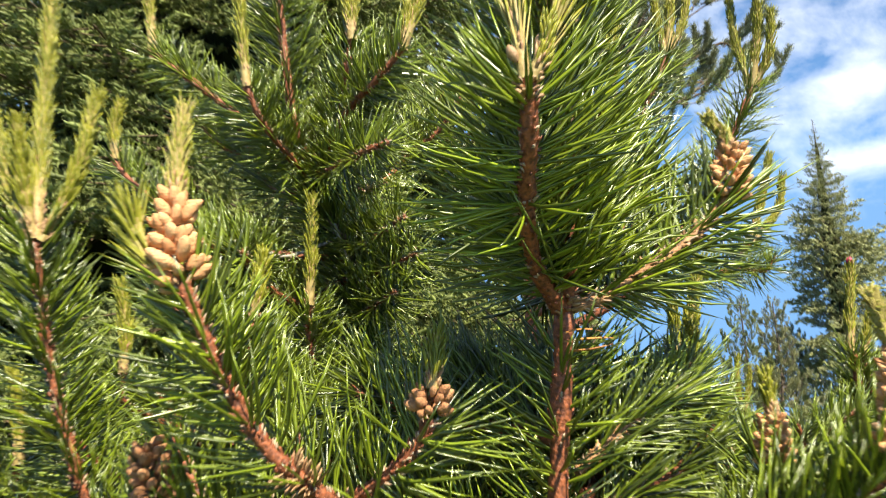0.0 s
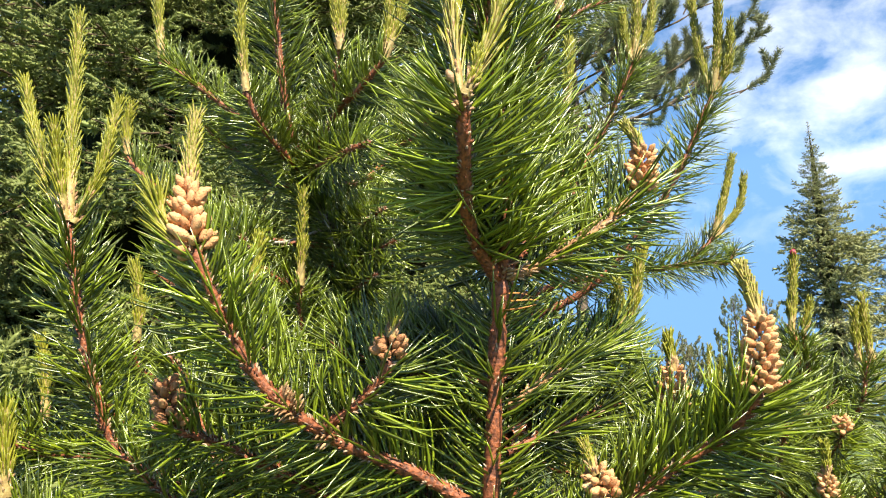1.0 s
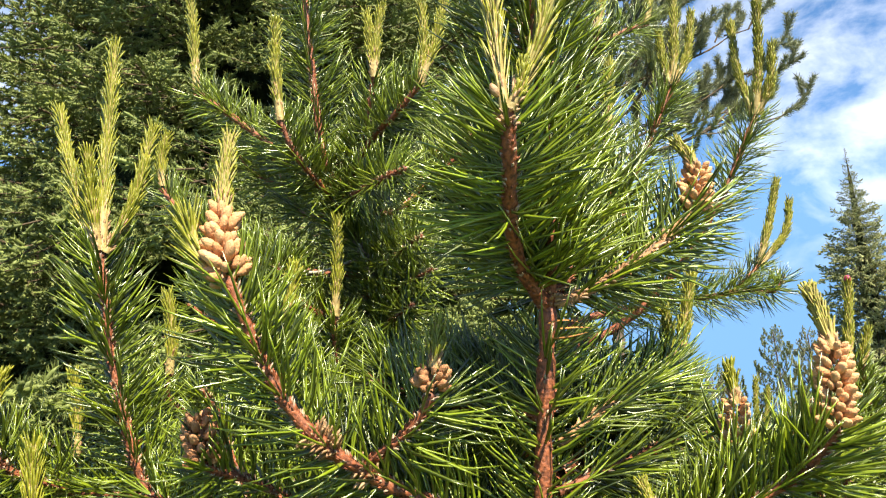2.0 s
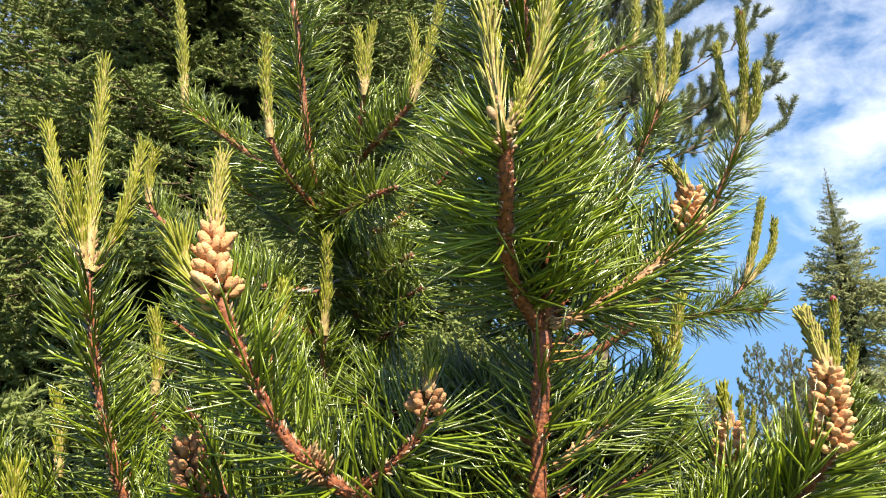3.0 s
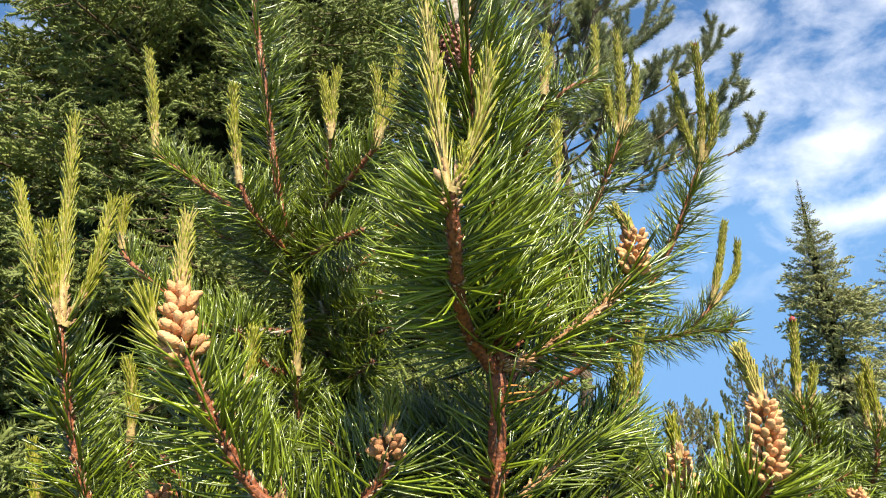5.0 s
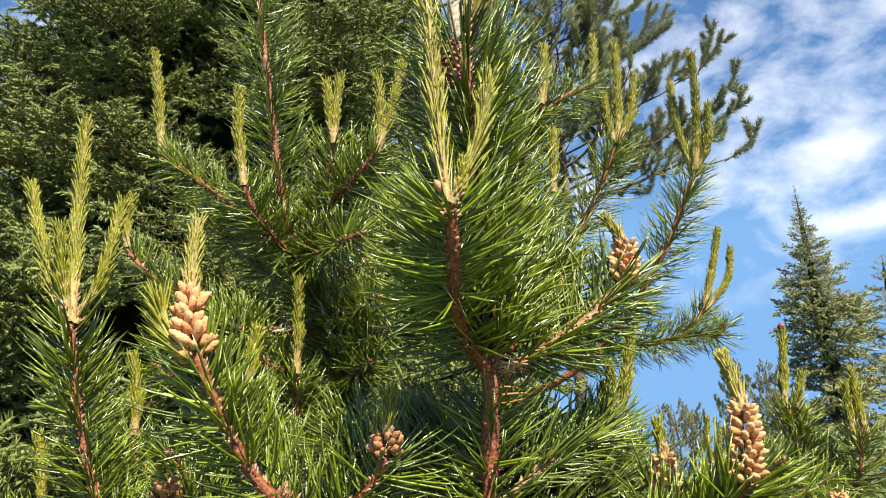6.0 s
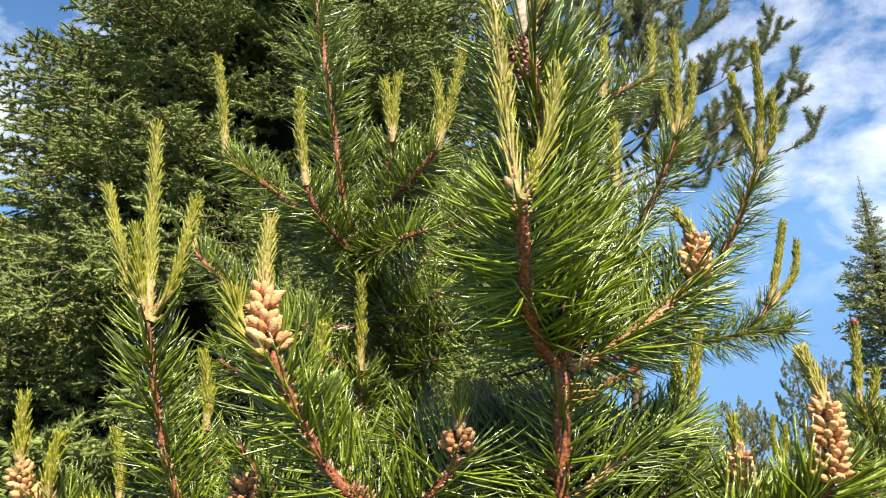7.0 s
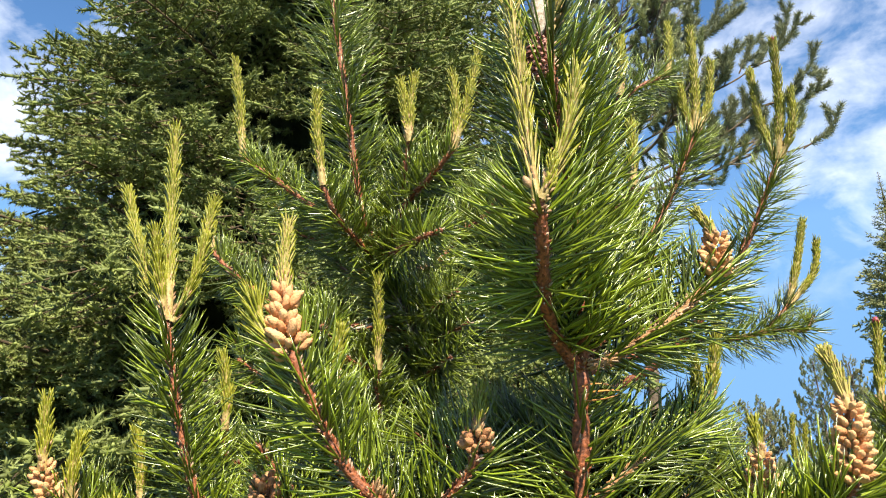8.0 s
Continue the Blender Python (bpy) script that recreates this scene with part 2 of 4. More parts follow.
# ---- parts of a pine ----
def needle_brush(parent, points, start=0.0, end=1.0, density=900, size=0.046, spread=60, width=0.0018, fine=True, label="", bare_side=0.0):
    """Paired needles all round a stem, from one share of its length to another."""
    line, tan, run = curve(points, 40)
    n = max(4, int(run * (end - start) * density * (1.5 if bare_side else 1.2)))
    s = np.sort(rng(start, end, n))
    w = np.arange(n) * 2.39996 + rng(-0.4, 0.4, n)
    if bare_side:
        # needles are fewer on the outer side of the tree
        line_t = unit(line[-1:] - line[:1])
        a, b = sideways(np.repeat(line_t, n, 0))
        facing = -(a * np.cos(w)[:, None] + b * np.sin(w)[:, None])[:, 1]
        keep = (facing < 0.35) | (rng(0, 1, n) > bare_side)
        s, w = s[keep], w[keep]
        n = len(s)
    at = s * 39
    base = np.stack([np.interp(at, np.arange(40), line[:, k]) for k in range(3)], 1)
    t = unit(np.stack([np.interp(at, np.arange(40), tan[:, k]) for k in range(3)], 1))
    a, b = sideways(t)
    w = w[:, None]
    out = a * np.cos(w) + b * np.sin(w)
    pile = Pile()
    for k in (-1, 1):
        tilt = np.radians(spread + 8 + rng(-8, 8, n) + 6 * np.sin(s * 23 + w[:, 0] * 0.5) - 18 * np.clip((s - 0.8) / 0.2, 0, 1))[:, None]
        side = np.cross(t, out)
        lift = np.array([[0, 0, 1.0]]) * (0.18 * (1 - np.abs(t[:, 2:3])))
        way = unit(t * np.cos(tilt) + out * np.sin(tilt) + side * (0.07 * k + rng(-0.05, 0.05, (n, 1))) + lift * 0.8)
        bend = t * (rng(-0.15, 0.75, n) + 0.25 * np.sin(s * 17 + 2 * w[:, 0]))[:, None] + side * rng(-0.2, 0.2, (n, 1)) + out * rng(-0.4, 0.15, (n, 1))
        length = size * 0.93 * rng(0.8, 1.14, n) * (1 - 0.35 * np.clip((s - 0.86) / 0.14, 0, 1))
        needles(pile, base + out * 0.0022, way, bend, length, width * rng(0.9, 1.2, n), (0.0, 0.3, 0.75) if fine else (0.0, 0.6), (0, 0, 0))
    if fine:
        sheath = unit(t * 0.62 + out * 0.78)
        needles(pile, base + out * 0.001, sheath, sheath * 0, rng(0.003, 0.006, n), 0.0020, (0.0, 0.7), (1, 1))
    return part("needles", pile.mesh("needles", (MAT_NEEDLE, MAT_SHEATH)), parent, label, "stuff")


def stem_mesh(name, points, r0, r1, rough=0.18, sides=7, mat=None, flecks=350):
    n = max(12, int(np.linalg.norm(np.diff(np.asarray(points, float), axis=0), axis=1).sum() / 0.006))
    n = min(n, 260)
    line, tan, run = curve(points, n)
    radii = np.linspace(r0, r1, n) * (1 + rng(-rough, rough, n)) * (0.86 if r0 < 0.006 else 1.0)
    pile = Pile()
    tube(pile, line, tan, radii, sides)
    # bud scales and needle scars along the bark
    m = int(run * flecks) if r0 < 0.02 else 0
    if m:
        at = rng(0, n - 1, m)
        base = np.stack([np.interp(at, np.arange(n), line[:, k]) for k in range(3)], 1)
        t = unit(np.stack([np.interp(at, np.arange(n), tan[:, k]) for k in range(3)], 1))
        a, b = sideways(t)
        w = rng(0, 6.28, (m, 1))
        out = a * np.cos(w) + b * np.sin(w)
        rad = np.interp(at, np.arange(n), radii)[:, None]
        half = m // 3
        needles(pile, (base + out * rad * 0.8)[half:], unit(t + out * 0.55)[half:], out[half:] * 0, rng(0.002, 0.005, m - half), 0.0024, (0.0, 0.6), (0, 0))
        needles(pile, (base + out * rad * 0.8)[:half], unit(t + out * 0.9)[:half], out[:half] * 0, rng(0.0025, 0.006, half), 0.0020, (0.0, 0.6), (1, 1))
    return pile.mesh(name, (mat or MAT_BARK, MAT_SHEATH))


def branch(tree, points, r0=0.004, r1=0.0025, name="branch", bark=None, **brush):
    """A woody stem from its foot to its tip, clad in needles."""
    ob = part(name, stem_mesh(name, points, r0, r1, mat=bark, flecks=1500 if tree.name == "pine_tree" else 700), tree)
    if brush.pop("clad", True):
        needle_brush(ob, points, **brush)
    return ob


def new_shoot(parent, points, radius=0.0026, size=0.012, density=1700, bare=0.12, gold=0.34, scales=1.0):
    """A candle of this spring's growth: a pale stem with short needles pressed to it."""
    line, tan, run = curve(points, 24)
    pile = Pile()
    radius, size = radius * 1.24, size * 1.17
    tube(pile, line, tan, np.linspace(radius * 1.1, radius * 0.6, 24), 8, 0)
    n = int(run * density) + 30
    s = np.sort(rng(bare, 1.0, n)) ** 0.92
    at = s * 23
    base = np.stack([np.interp(at, np.arange(24), line[:, k]) for k in range(3)], 1)
    t = unit(np.stack([np.interp(at, np.arange(24), tan[:, k]) for k in range(3)], 1))
    a, b = sideways(t)
    w = (np.arange(n) * 2.39996)[:, None]
    out = a * np.cos(w) + b * np.sin(w)
    tilt = np.radians(rng(10, 31, n) * (0.55 + 0.45 * s))[:, None]
    way = unit(t * np.cos(tilt) + out * np.sin(tilt))
    rad = np.interp(s, [0, 1], [radius, radius * 0.6])[:, None]
    needles(pile, base + out * rad * 0.8, way, out * rng(-0.15, 0.1, (n, 1)), size * rng(0.8, 1.3, n) * (1 - 0.35 * s), 0.0019, (0.0, gold, max(0.75, gold + 0.1)), (2, 1, 1))
    # papery bud scales at the foot
    m = int((20 + run * 110) * scales)
    u = rng(0, bare + 0.25, m)
    base = np.stack([np.interp(u * 23, np.arange(24), line[:, k]) for k in range(3)], 1)
    w = rng(0, 6.28, (m, 1))
    t0, a0, b0 = tan[:1], a[:1], b[:1]
    out = a0 * np.cos(w) + b0 * np.sin(w)
    needles(pile, base + out * radius * 0.9, unit(t0 + out * 0.35), out * 0.2, rng(0.003, 0.006, m), 0.0020, (0.0, 0.5), (3, 3))
    ob = part("new_shoot", pile.mesh("new_shoot", (MAT_SHOOT, MAT_YOUNG, MAT_YOUNG_SHEATH, MAT_SCALE)), parent, "yellow-green spring candle")
    return ob


def knobbly(rows, around, tall, wide, bumps, twist):
    """A small egg-shaped cone with spiralling scales."""
    pile = Pile()
    v = np.linspace(0.0, 1.0, rows)
    ring = np.linspace(0, 2 * np.pi, around, endpoint=False)
    prof = np.sin(np.pi * np.clip(v, 0.02, 0.985)) ** 0.5
    line = np.stack([np.zeros(rows), np.zeros(rows), v * tall], 1)
    r = wide * 0.5 * prof[:, None] * (1 + bumps * np.sin(ring[None] * 4 + v[:, None] * twist) * np.sin(v[:, None] * twist * 1.3 + ring[None] * 2))
    verts = np.stack([r * np.cos(ring), r * np.sin(ring), np.broadcast_to(line[:, 2:3], r.shape)], -1).reshape(-1, 3)
    i, j = np.meshgrid(np.arange(rows - 1), np.arange(around), indexing="ij")
    p, q = i * around + j, i * around + (j + 1) % around
    tris = np.concatenate([np.stack([p, q, p + around], -1).reshape(-1, 3), np.stack([q, q + around, p + around], -1).reshape(-1, 3)])
    j = np.arange(around)
    top = np.full(around, rows * around)
    verts = np.vstack([verts, [[0, 0, tall * 1.01]]])
    tris = np.concatenate([tris, np.stack([(rows - 1) * around + j, (rows - 1) * around + (j + 1) % around, top], -1)])
    pile.add(verts, tris)
    return pile


BUD_MESH = knobbly(11, 12, 0.011, 0.006, 0.08, 20).mesh("bud", (MAT_SCALE,))
SILVER_BUD = knobbly(26, 14, 0.042, 0.0095, 0.16, 40).mesh("bud", (MAT_SILVER,))
POLLEN_MESHES = [knobbly(13, 16, 0.0128, 0.0070, 0.20, 19 + 3 * k).mesh("pollen_cone", (MAT_POLLEN,)) for k in range(3)]
# cone set with the shade painted in
SHADED_MESHES = [knobbly(11, 14, 0.0120, 0.0070, 0.20, 19 + 3 * k).mesh("pollen_cone", (MAT_SHADED_POLLEN,)) for k in range(3)]


def pollen_cluster(parent, points, count=46, size=1.0, meshes=POLLEN_MESHES):
    """Male cones packed spirally round the foot of a new shoot."""
    count, size = int(count * 1.25), size * 0.83
    line, tan, run = curve(points, 20)
    for k in range(count):
        s = (k + 0.5) / count
        at = s * 19
        base = np.array([np.interp(at, np.arange(20), line[:, c]) for c in range(3)])
        t = unit(np.array([np.interp(at, np.arange(20), tan[:, c]) for c in range(3)]))
        a, b = sideways(t[None])
        w = k * 2.39996 + random.uniform(-0.28, 0.28)
        out = a[0] * math.cos(w) + b[0] * math.sin(w)
        tilt = radians(78 - 34 * s + random.uniform(-11, 11))
        way = Vector(t * math.cos(tilt) + out * math.sin(tilt))
        ob = part("pollen_cone", meshes[k % 3], parent)
        g = size * random.uniform(0.78, 1.18) * (1.0 - 0.28 * s**3)
        ob.matrix_basis = Matrix.LocRotScale(Vector(base + out * 0.0035), way.to_track_quat("Z", "Y"), (g, g, g * random.uniform(0.9, 1.15)))


def seed_cone(parent, foot, tip, wide=0.011):
    """A young closed cone of overlapping pointed scales."""
    foot, tip = np.array(foot), np.array(tip)
    t = unit((tip - foot)[None])
    tall = np.linalg.norm(tip - foot)
    a, b = sideways(t)
    pile = Pile()
    n = 90
    s = (np.arange(n) + 0.5) / n
    prof = np.sin(np.pi * np.clip(s * 0.86 + 0.1, 0, 1)) ** 0.7
    w = (np.arange(n) * 2.39996)[:, None]
    out = a * np.cos(w) + b * np.sin(w)
    line = foot + (tip - foot) * np.linspace(0, 1, 12)[:, None]
    tube(pile, line, np.repeat(t, 12, 0), wide * 0.36 * np.sin(np.pi * (np.linspace(0, 1, 12) * 0.8 + 0.12)), 8)
    base = foot + t * tall * s[:, None] + out * wide * 0.28 * prof[:, None]
    needles(pile, base, unit(out + t * 0.5), t * 0.4, wide * 0.34 * prof + 0.0008, 0.0030, (0.0, 0.55, 0.8), (0, 0, 0), 5)
    part("seed_cone", pile.mesh("seed_cone", (MAT_SEED_CONE,), False), parent, "reddish young seed cone")


def bud(parent, place, way, size=0.9, part_mesh=None):
    """A brown resinous winter bud, or a long silvery one."""
    ob = part("bud", part_mesh or BUD_MESH, parent, "long silvery white bud" if part_mesh else "tan scaly bud")
    ob.matrix_basis = Matrix.LocRotScale(Vector(place), Vector(way).to_track_quat("Z", "Y"), (size, size, size))


def scale_tuft(parent, foot, tip, count=60, wide=0.0045, size=0.006):
    """Dry, curled bud scales left round a stem where a year's growth ended."""
    foot, tip = np.array(foot), np.array(tip)
    t = unit((tip - foot)[None])
    a, b = sideways(t)
    w = rng(0, 6.28, (count, 1))
    out = a * np.cos(w) + b * np.sin(w)
    pile = Pile()
    needles(pile, foot + (tip - foot) * rng(0, 1, (count, 1)) + out * wide * 0.6, unit(t * 0.7 + out), out * 0.5 - t * 0.3, size * rng(0.5, 1.2, count), 0.0024, (0.0, 0.5, 0.8), (0, 0, 0))
    part("scale_tuft", pile.mesh("scale_tuft", (MAT_SCALE,)), parent, "dry orange-brown bud scales", "stuff")


def red_flower(parent, place, size=0.0042):
    pile = knobbly(7, 10, size * 2, size * 1.7, 0.2, 14)
    pile.verts[0] = pile.verts[0] + np.array(place)
    part("cone_flower", pile.mesh("cone_flower", (MAT_RED_TIP,)), parent, "tiny crimson female cone flower")


def tree_at(name, x, y, label, category):
    ob = new(name)
    ob.empty_display_size = 0.1
    ob.matrix_world = pose(x, y, 0)
    bpy.context.view_layer.update()
    return tagged(ob, label=label, category=category, group="conifers round the meadow")


def whorl(tree, x, y, z, count, reach, rise, from_angle=0, to_angle=360, density=722, shoots=True, size=0.050, dip=0.03, fine=True):
    """Upturned side branches round a trunk, each with side twigs and new shoots."""
    for k in range(count):
        w = radians(from_angle + (to_angle - from_angle) * (k + random.uniform(0.2, 0.8)) / count)
        r, h = reach * random.uniform(0.75, 1.1), rise * random.uniform(0.75, 1.25)
        d = np.array([math.cos(w), math.sin(w), 0])
        foot = np.array([x, y, z])
        side = np.array([-d[1], d[0], 0]) * random.uniform(-0.04, 0.04)
        pts = [foot, foot + d * r * 0.4 + (0, 0, h * 0.22 - dip), foot + d * r * 0.78 + side * 0.6 + (0, 0, h * 0.5), foot + d * r + side + (0, 0, h)]
        limb = branch(tree, pts, 0.0042, 0.0024, start=0.15, density=density, size=size, fine=fine)
        if shoots and random.random() < 0.6:
            end = pts[-1]
            lean = unit(pts[-1] - pts[-2])
            new_shoot(limb, [end, end + lean * 0.03 + (0, 0, 0.025), end + lean * 0.04 + (0, 0, random.uniform(0.06, 0.11))])
        for e in (-1, 1):
            u = random.uniform(0.5, 0.72)
            q = (1 - u) * pts[1] + u * pts[2] + (0, 0, 0.004)
            turn = np.array([d[0] * 0.75 - e * d[1] * 0.66, d[1] * 0.75 + e * d[0] * 0.66, 0])
            n = r * random.uniform(0.3, 0.45)
            tw = [q, q + turn * n * 0.55 + (0, 0, h * 0.12), q + turn * n + (0, 0, h * 0.42)]
            needle_stem = branch(tree, tw, 0.003, 0.002, name="twig", start=0.08, density=density, size=size, fine=fine)
            if shoots and random.random() < 0.4:
                new_shoot(needle_stem, [tw[-1], tw[-1] + turn * 0.012 + (0, 0, 0.03), tw[-1] + turn * 0.014 + (0, 0, random.uniform(0.05, 0.085))])


# ---- ground ----
def ground():
    pile = Pile()
    n, r = 72, np.array([0, 0.6, 1.5, 3, 6, 10, 15, 19, 20, 21.5, 24, 28, 40, 70, 120, 250, 600])
    ring = np.linspace(0, 2 * np.pi, n, endpoint=False)
    x, y = r[:, None] * np.cos(ring), r[:, None] * np.sin(ring)
    z = 0.05 * np.sin(x * 0.7 + 1) * np.sin(y * 0.55) * np.clip(r[:, None] / 4 - 0.6, 0, 1)
    z -= np.where(r < 26, 0.014 * np.clip(r - 19, 0, 7) ** 2, 0.196 * (r - 26) + 0.686)[:, None]
    i, j = np.meshgrid(np.arange(len(r) - 1), np.arange(n), indexing="ij")
    p, q = i * n + j, i * n + (j + 1) % n
    tris = np.concatenate([np.stack([p, p + n, q], -1).reshape(-1, 3), np.stack([q, p + n, q + n], -1).reshape(-1, 3)])
    pile.add(np.stack([x, y, z], -1).reshape(-1, 3), tris)
    tagged(new("ground", pile.mesh("ground", (MAT_GRASS,))), "green meadow grass on a hilltop that falls away", "ground", kind="structure")


ground()


# ---- the near pine ----
near_pine = tree_at("pine_tree", 0.055, 0.36, "young pine with glossy green needles and pollen cones", "tree")
trunk_line = [(0.055, 0.36, 0.0), (0.052, 0.362, 0.7), (0.05, 0.352, 1.30), (0.056, 0.346, 1.46), (0.062, 0.338, 1.561), (0.065, 0.325, 1.598), (0.063, 0.322, 1.653), (0.058, 0.31, 1.689), (0.055, 0.30, 1.728), (0.052, 0.295, 1.773)]
lower = part("trunk", stem_mesh("trunk", trunk_line[:5], 0.012, 0.0046, sides=12), near_pine)
upper = branch(near_pine, trunk_line[4:], 0.0042, 0.0035, name="trunk", start=0.05, density=1500, size=0.061, spread=56, bare_side=0.3)
needle_brush(lower, trunk_line[2:5], 0.05, 0.93, 900, 0.048, bare_side=0.7)
new_shoot(upper, [(0.052, 0.295, 1.773), (0.053, 0.294, 1.82), (0.052, 0.292, 1.90)], 0.0045, 0.014, bare=0.3)
new_shoot(upper, [(0.054, 0.295, 1.768), (0.066, 0.29, 1.80), (0.07, 0.288, 1.86)], 0.003, 0.013)
bud(upper, (0.0462, 0.279, 1.755), (0.05, 0.05, 1.0), 1.0, part_mesh=SILVER_BUD)
seed_cone(upper, (0.0455, 0.278, 1.757), (0.0445, 0.274, 1.727), 0.0130)

leader = branch(near_pine, [(0.06, 0.336, 1.563), (0.047, 0.315, 1.581), (0.041, 0.29, 1.602), (0.041, 0.265, 1.624), (0.04, 0.251, 1.645)], 0.0050, 0.0042, start=0.08, density=1600, size=0.057, spread=66, bare_side=0.88)
new_shoot(leader, [(0.039, 0.251, 1.645), (0.035, 0.26, 1.693), (0.030, 0.27, 1.785)], 0.0020, 0.020, density=950, bare=0.06, gold=0.6, scales=0.3)
new_shoot(leader, [(0.042, 0.251, 1.646), (0.056, 0.255, 1.68), (0.065, 0.26, 1.722)], 0.0019, 0.018, density=1050, bare=0.06, gold=0.5, scales=0.3)
new_shoot(leader, [(0.041, 0.249, 1.645), (0.046, 0.248, 1.655), (0.048, 0.247, 1.668)], 0.0022, 0.006, scales=0.4)

bud(leader, (0.036, 0.250, 1.652), (-0.45, 0.0, 0.9), 0.7)
bud(leader, (0.0445, 0.249, 1.655), (0.05, -0.1, 1.0), 0.7)
scale_tuft(leader, (0.040, 0.252, 1.637), (0.040, 0.251, 1.646), 22, 0.005, 0.0035)
scale_tuft(upper, (0.062, 0.336, 1.560), (0.064, 0.332, 1.574), 22, 0.005)
scale_tuft(upper, (0.065, 0.323, 1.615), (0.0645, 0.322, 1.640), 40)
scale_tuft(upper, (0.058, 0.308, 1.690), (0.055, 0.301, 1.722), 90, 0.005, 0.008)

right_arm = branch(near_pine, [(0.066, 0.338, 1.563), (0.09, 0.345, 1.573), (0.121, 0.355, 1.592), (0.146, 0.36, 1.613), (0.154, 0.361, 1.625)], 0.0038, 0.0025, bark=MAT_PALE_BARK, start=0.12, density=1400, size=0.048, spread=50, bare_side=0.85)
pollen_cluster(right_arm, [(0.153, 0.361, 1.621), (0.157, 0.361, 1.647)], 34, 0.70)
new_shoot(right_arm, [(0.156, 0.361, 1.644), (0.153, 0.362, 1.654), (0.147, 0.365, 1.666)], 0.0024, 0.008, gold=0.6)

cone_arm = branch(near_pine, [(0.05, 0.348, 1.425), (0.015, 0.34, 1.447), (-0.02, 0.328, 1.463), (-0.041, 0.318, 1.475), (-0.058, 0.308, 1.489), (-0.075, 0.30, 1.508), (-0.088, 0.292, 1.533), (-0.103, 0.283, 1.572)], 0.0050, 0.0030, start=0.15, density=1150, size=0.050, spread=56, bare_side=0.7)
pollen_cluster(cone_arm, [(-0.103, 0.283, 1.572), (-0.111, 0.29, 1.595), (-0.114, 0.298, 1.610)], 46, 0.95)
new_shoot(cone_arm, [(-0.106, 0.285, 1.570), (-0.119, 0.283, 1.583), (-0.127, 0.284, 1.602)], 0.0016, 0.022, density=1100)
new_shoot(cone_arm, [(-0.114, 0.297, 1.606), (-0.116, 0.302, 1.630), (-0.116, 0.308, 1.659)], 0.003, 0.010, bare=0.05, gold=0.6)

scale_tuft(cone_arm, (-0.052, 0.311, 1.484), (-0.064, 0.305, 1.495), 80, 0.006, 0.007)
scale_tuft(cone_arm, (-0.034, 0.321, 1.471), (-0.042, 0.318, 1.476), 50, 0.006)
scale_tuft(right_arm, (0.085, 0.343, 1.571), (0.135, 0.358, 1.603), 60, 0.004, 0.004)

small_arm = branch(near_pine, [(-0.038, 0.32, 1.478), (-0.015, 0.315, 1.495), (-0.002, 0.31, 1.513)], 0.0034, 0.0026, name="twig", start=0.15, density=1003, size=0.054, bare_side=0.7)
pollen_cluster(small_arm, [(-0.002, 0.31, 1.515), (-0.001, 0.31, 1.526)], 18, 0.80, SHADED_MESHES)
new_shoot(small_arm, [(-0.001, 0.31, 1.527), (0.0, 0.311, 1.537), (0.001, 0.313, 1.550)], 0.0022, 0.011, bare=0.02)

trio_arm = branch(near_pine, [(0.05, 0.352, 1.36), (-0.05, 0.40, 1.385), (-0.158, 0.43, 1.427), (-0.205, 0.425, 1.45), (-0.221, 0.418, 1.491), (-0.234, 0.412, 1.546), (-0.244, 0.406, 1.613)], 0.0050, 0.0032, start=0.2, density=1100, size=0.048, bare_side=0.55)
new_shoot(trio_arm, [(-0.246, 0.406, 1.613), (-0.268, 0.41, 1.658), (-0.293, 0.42, 1.725)], 0.0022, 0.014)
new_shoot(trio_arm, [(-0.244, 0.405, 1.615), (-0.25, 0.40, 1.647), (-0.252, 0.395, 1.680)], 0.0022, 0.014)
new_shoot(trio_arm, [(-0.243, 0.406, 1.613), (-0.259, 0.43, 1.697), (-0.268, 0.446, 1.787)], 0.0030, 0.016)
new_shoot(trio_arm, [(-0.24, 0.406, 1.613), (-0.224, 0.41, 1.651), (-0.218, 0.42, 1.709)], 0.0022, 0.014)

side_arm = branch(near_pine, [(-0.205, 0.425, 1.446), (-0.245, 0.43, 1.448), (-0.287, 0.43, 1.455), (-0.308, 0.385, 1.485)], 0.0036, 0.0026, name="twig", start=0.1, density=778)
pollen_cluster(side_arm, [(-0.308, 0.381, 1.484), (-0.316, 0.38, 1.508)], 30, 0.76)
new_shoot(side_arm, [(-0.316, 0.38, 1.506), (-0.317, 0.38, 1.530), (-0.318, 0.38, 1.555)], 0.0026, 0.012)
side_twig = branch(near_pine, [(-0.26, 0.43, 1.45), (-0.282, 0.395, 1.465), (-0.294, 0.382, 1.484)], 0.0028, 0.0022, name="twig", start=0.1, density=778)
new_shoot(side_twig, [(-0.294, 0.382, 1.483), (-0.293, 0.38, 1.503), (-0.289, 0.38, 1.527)], 0.0026, 0.012)

shade_arm = branch(near_pine, [(0.045, 0.352, 1.40), (-0.04, 0.365, 1.43), (-0.098, 0.345, 1.462), (-0.118, 0.325, 1.473), (-0.126, 0.317, 1.478)], 0.0036, 0.0026, start=0.25, density=778)
pollen_cluster(shade_arm, [(-0.126, 0.316, 1.477), (-0.13, 0.316, 1.503)], 30, 0.8, SHADED_MESHES)

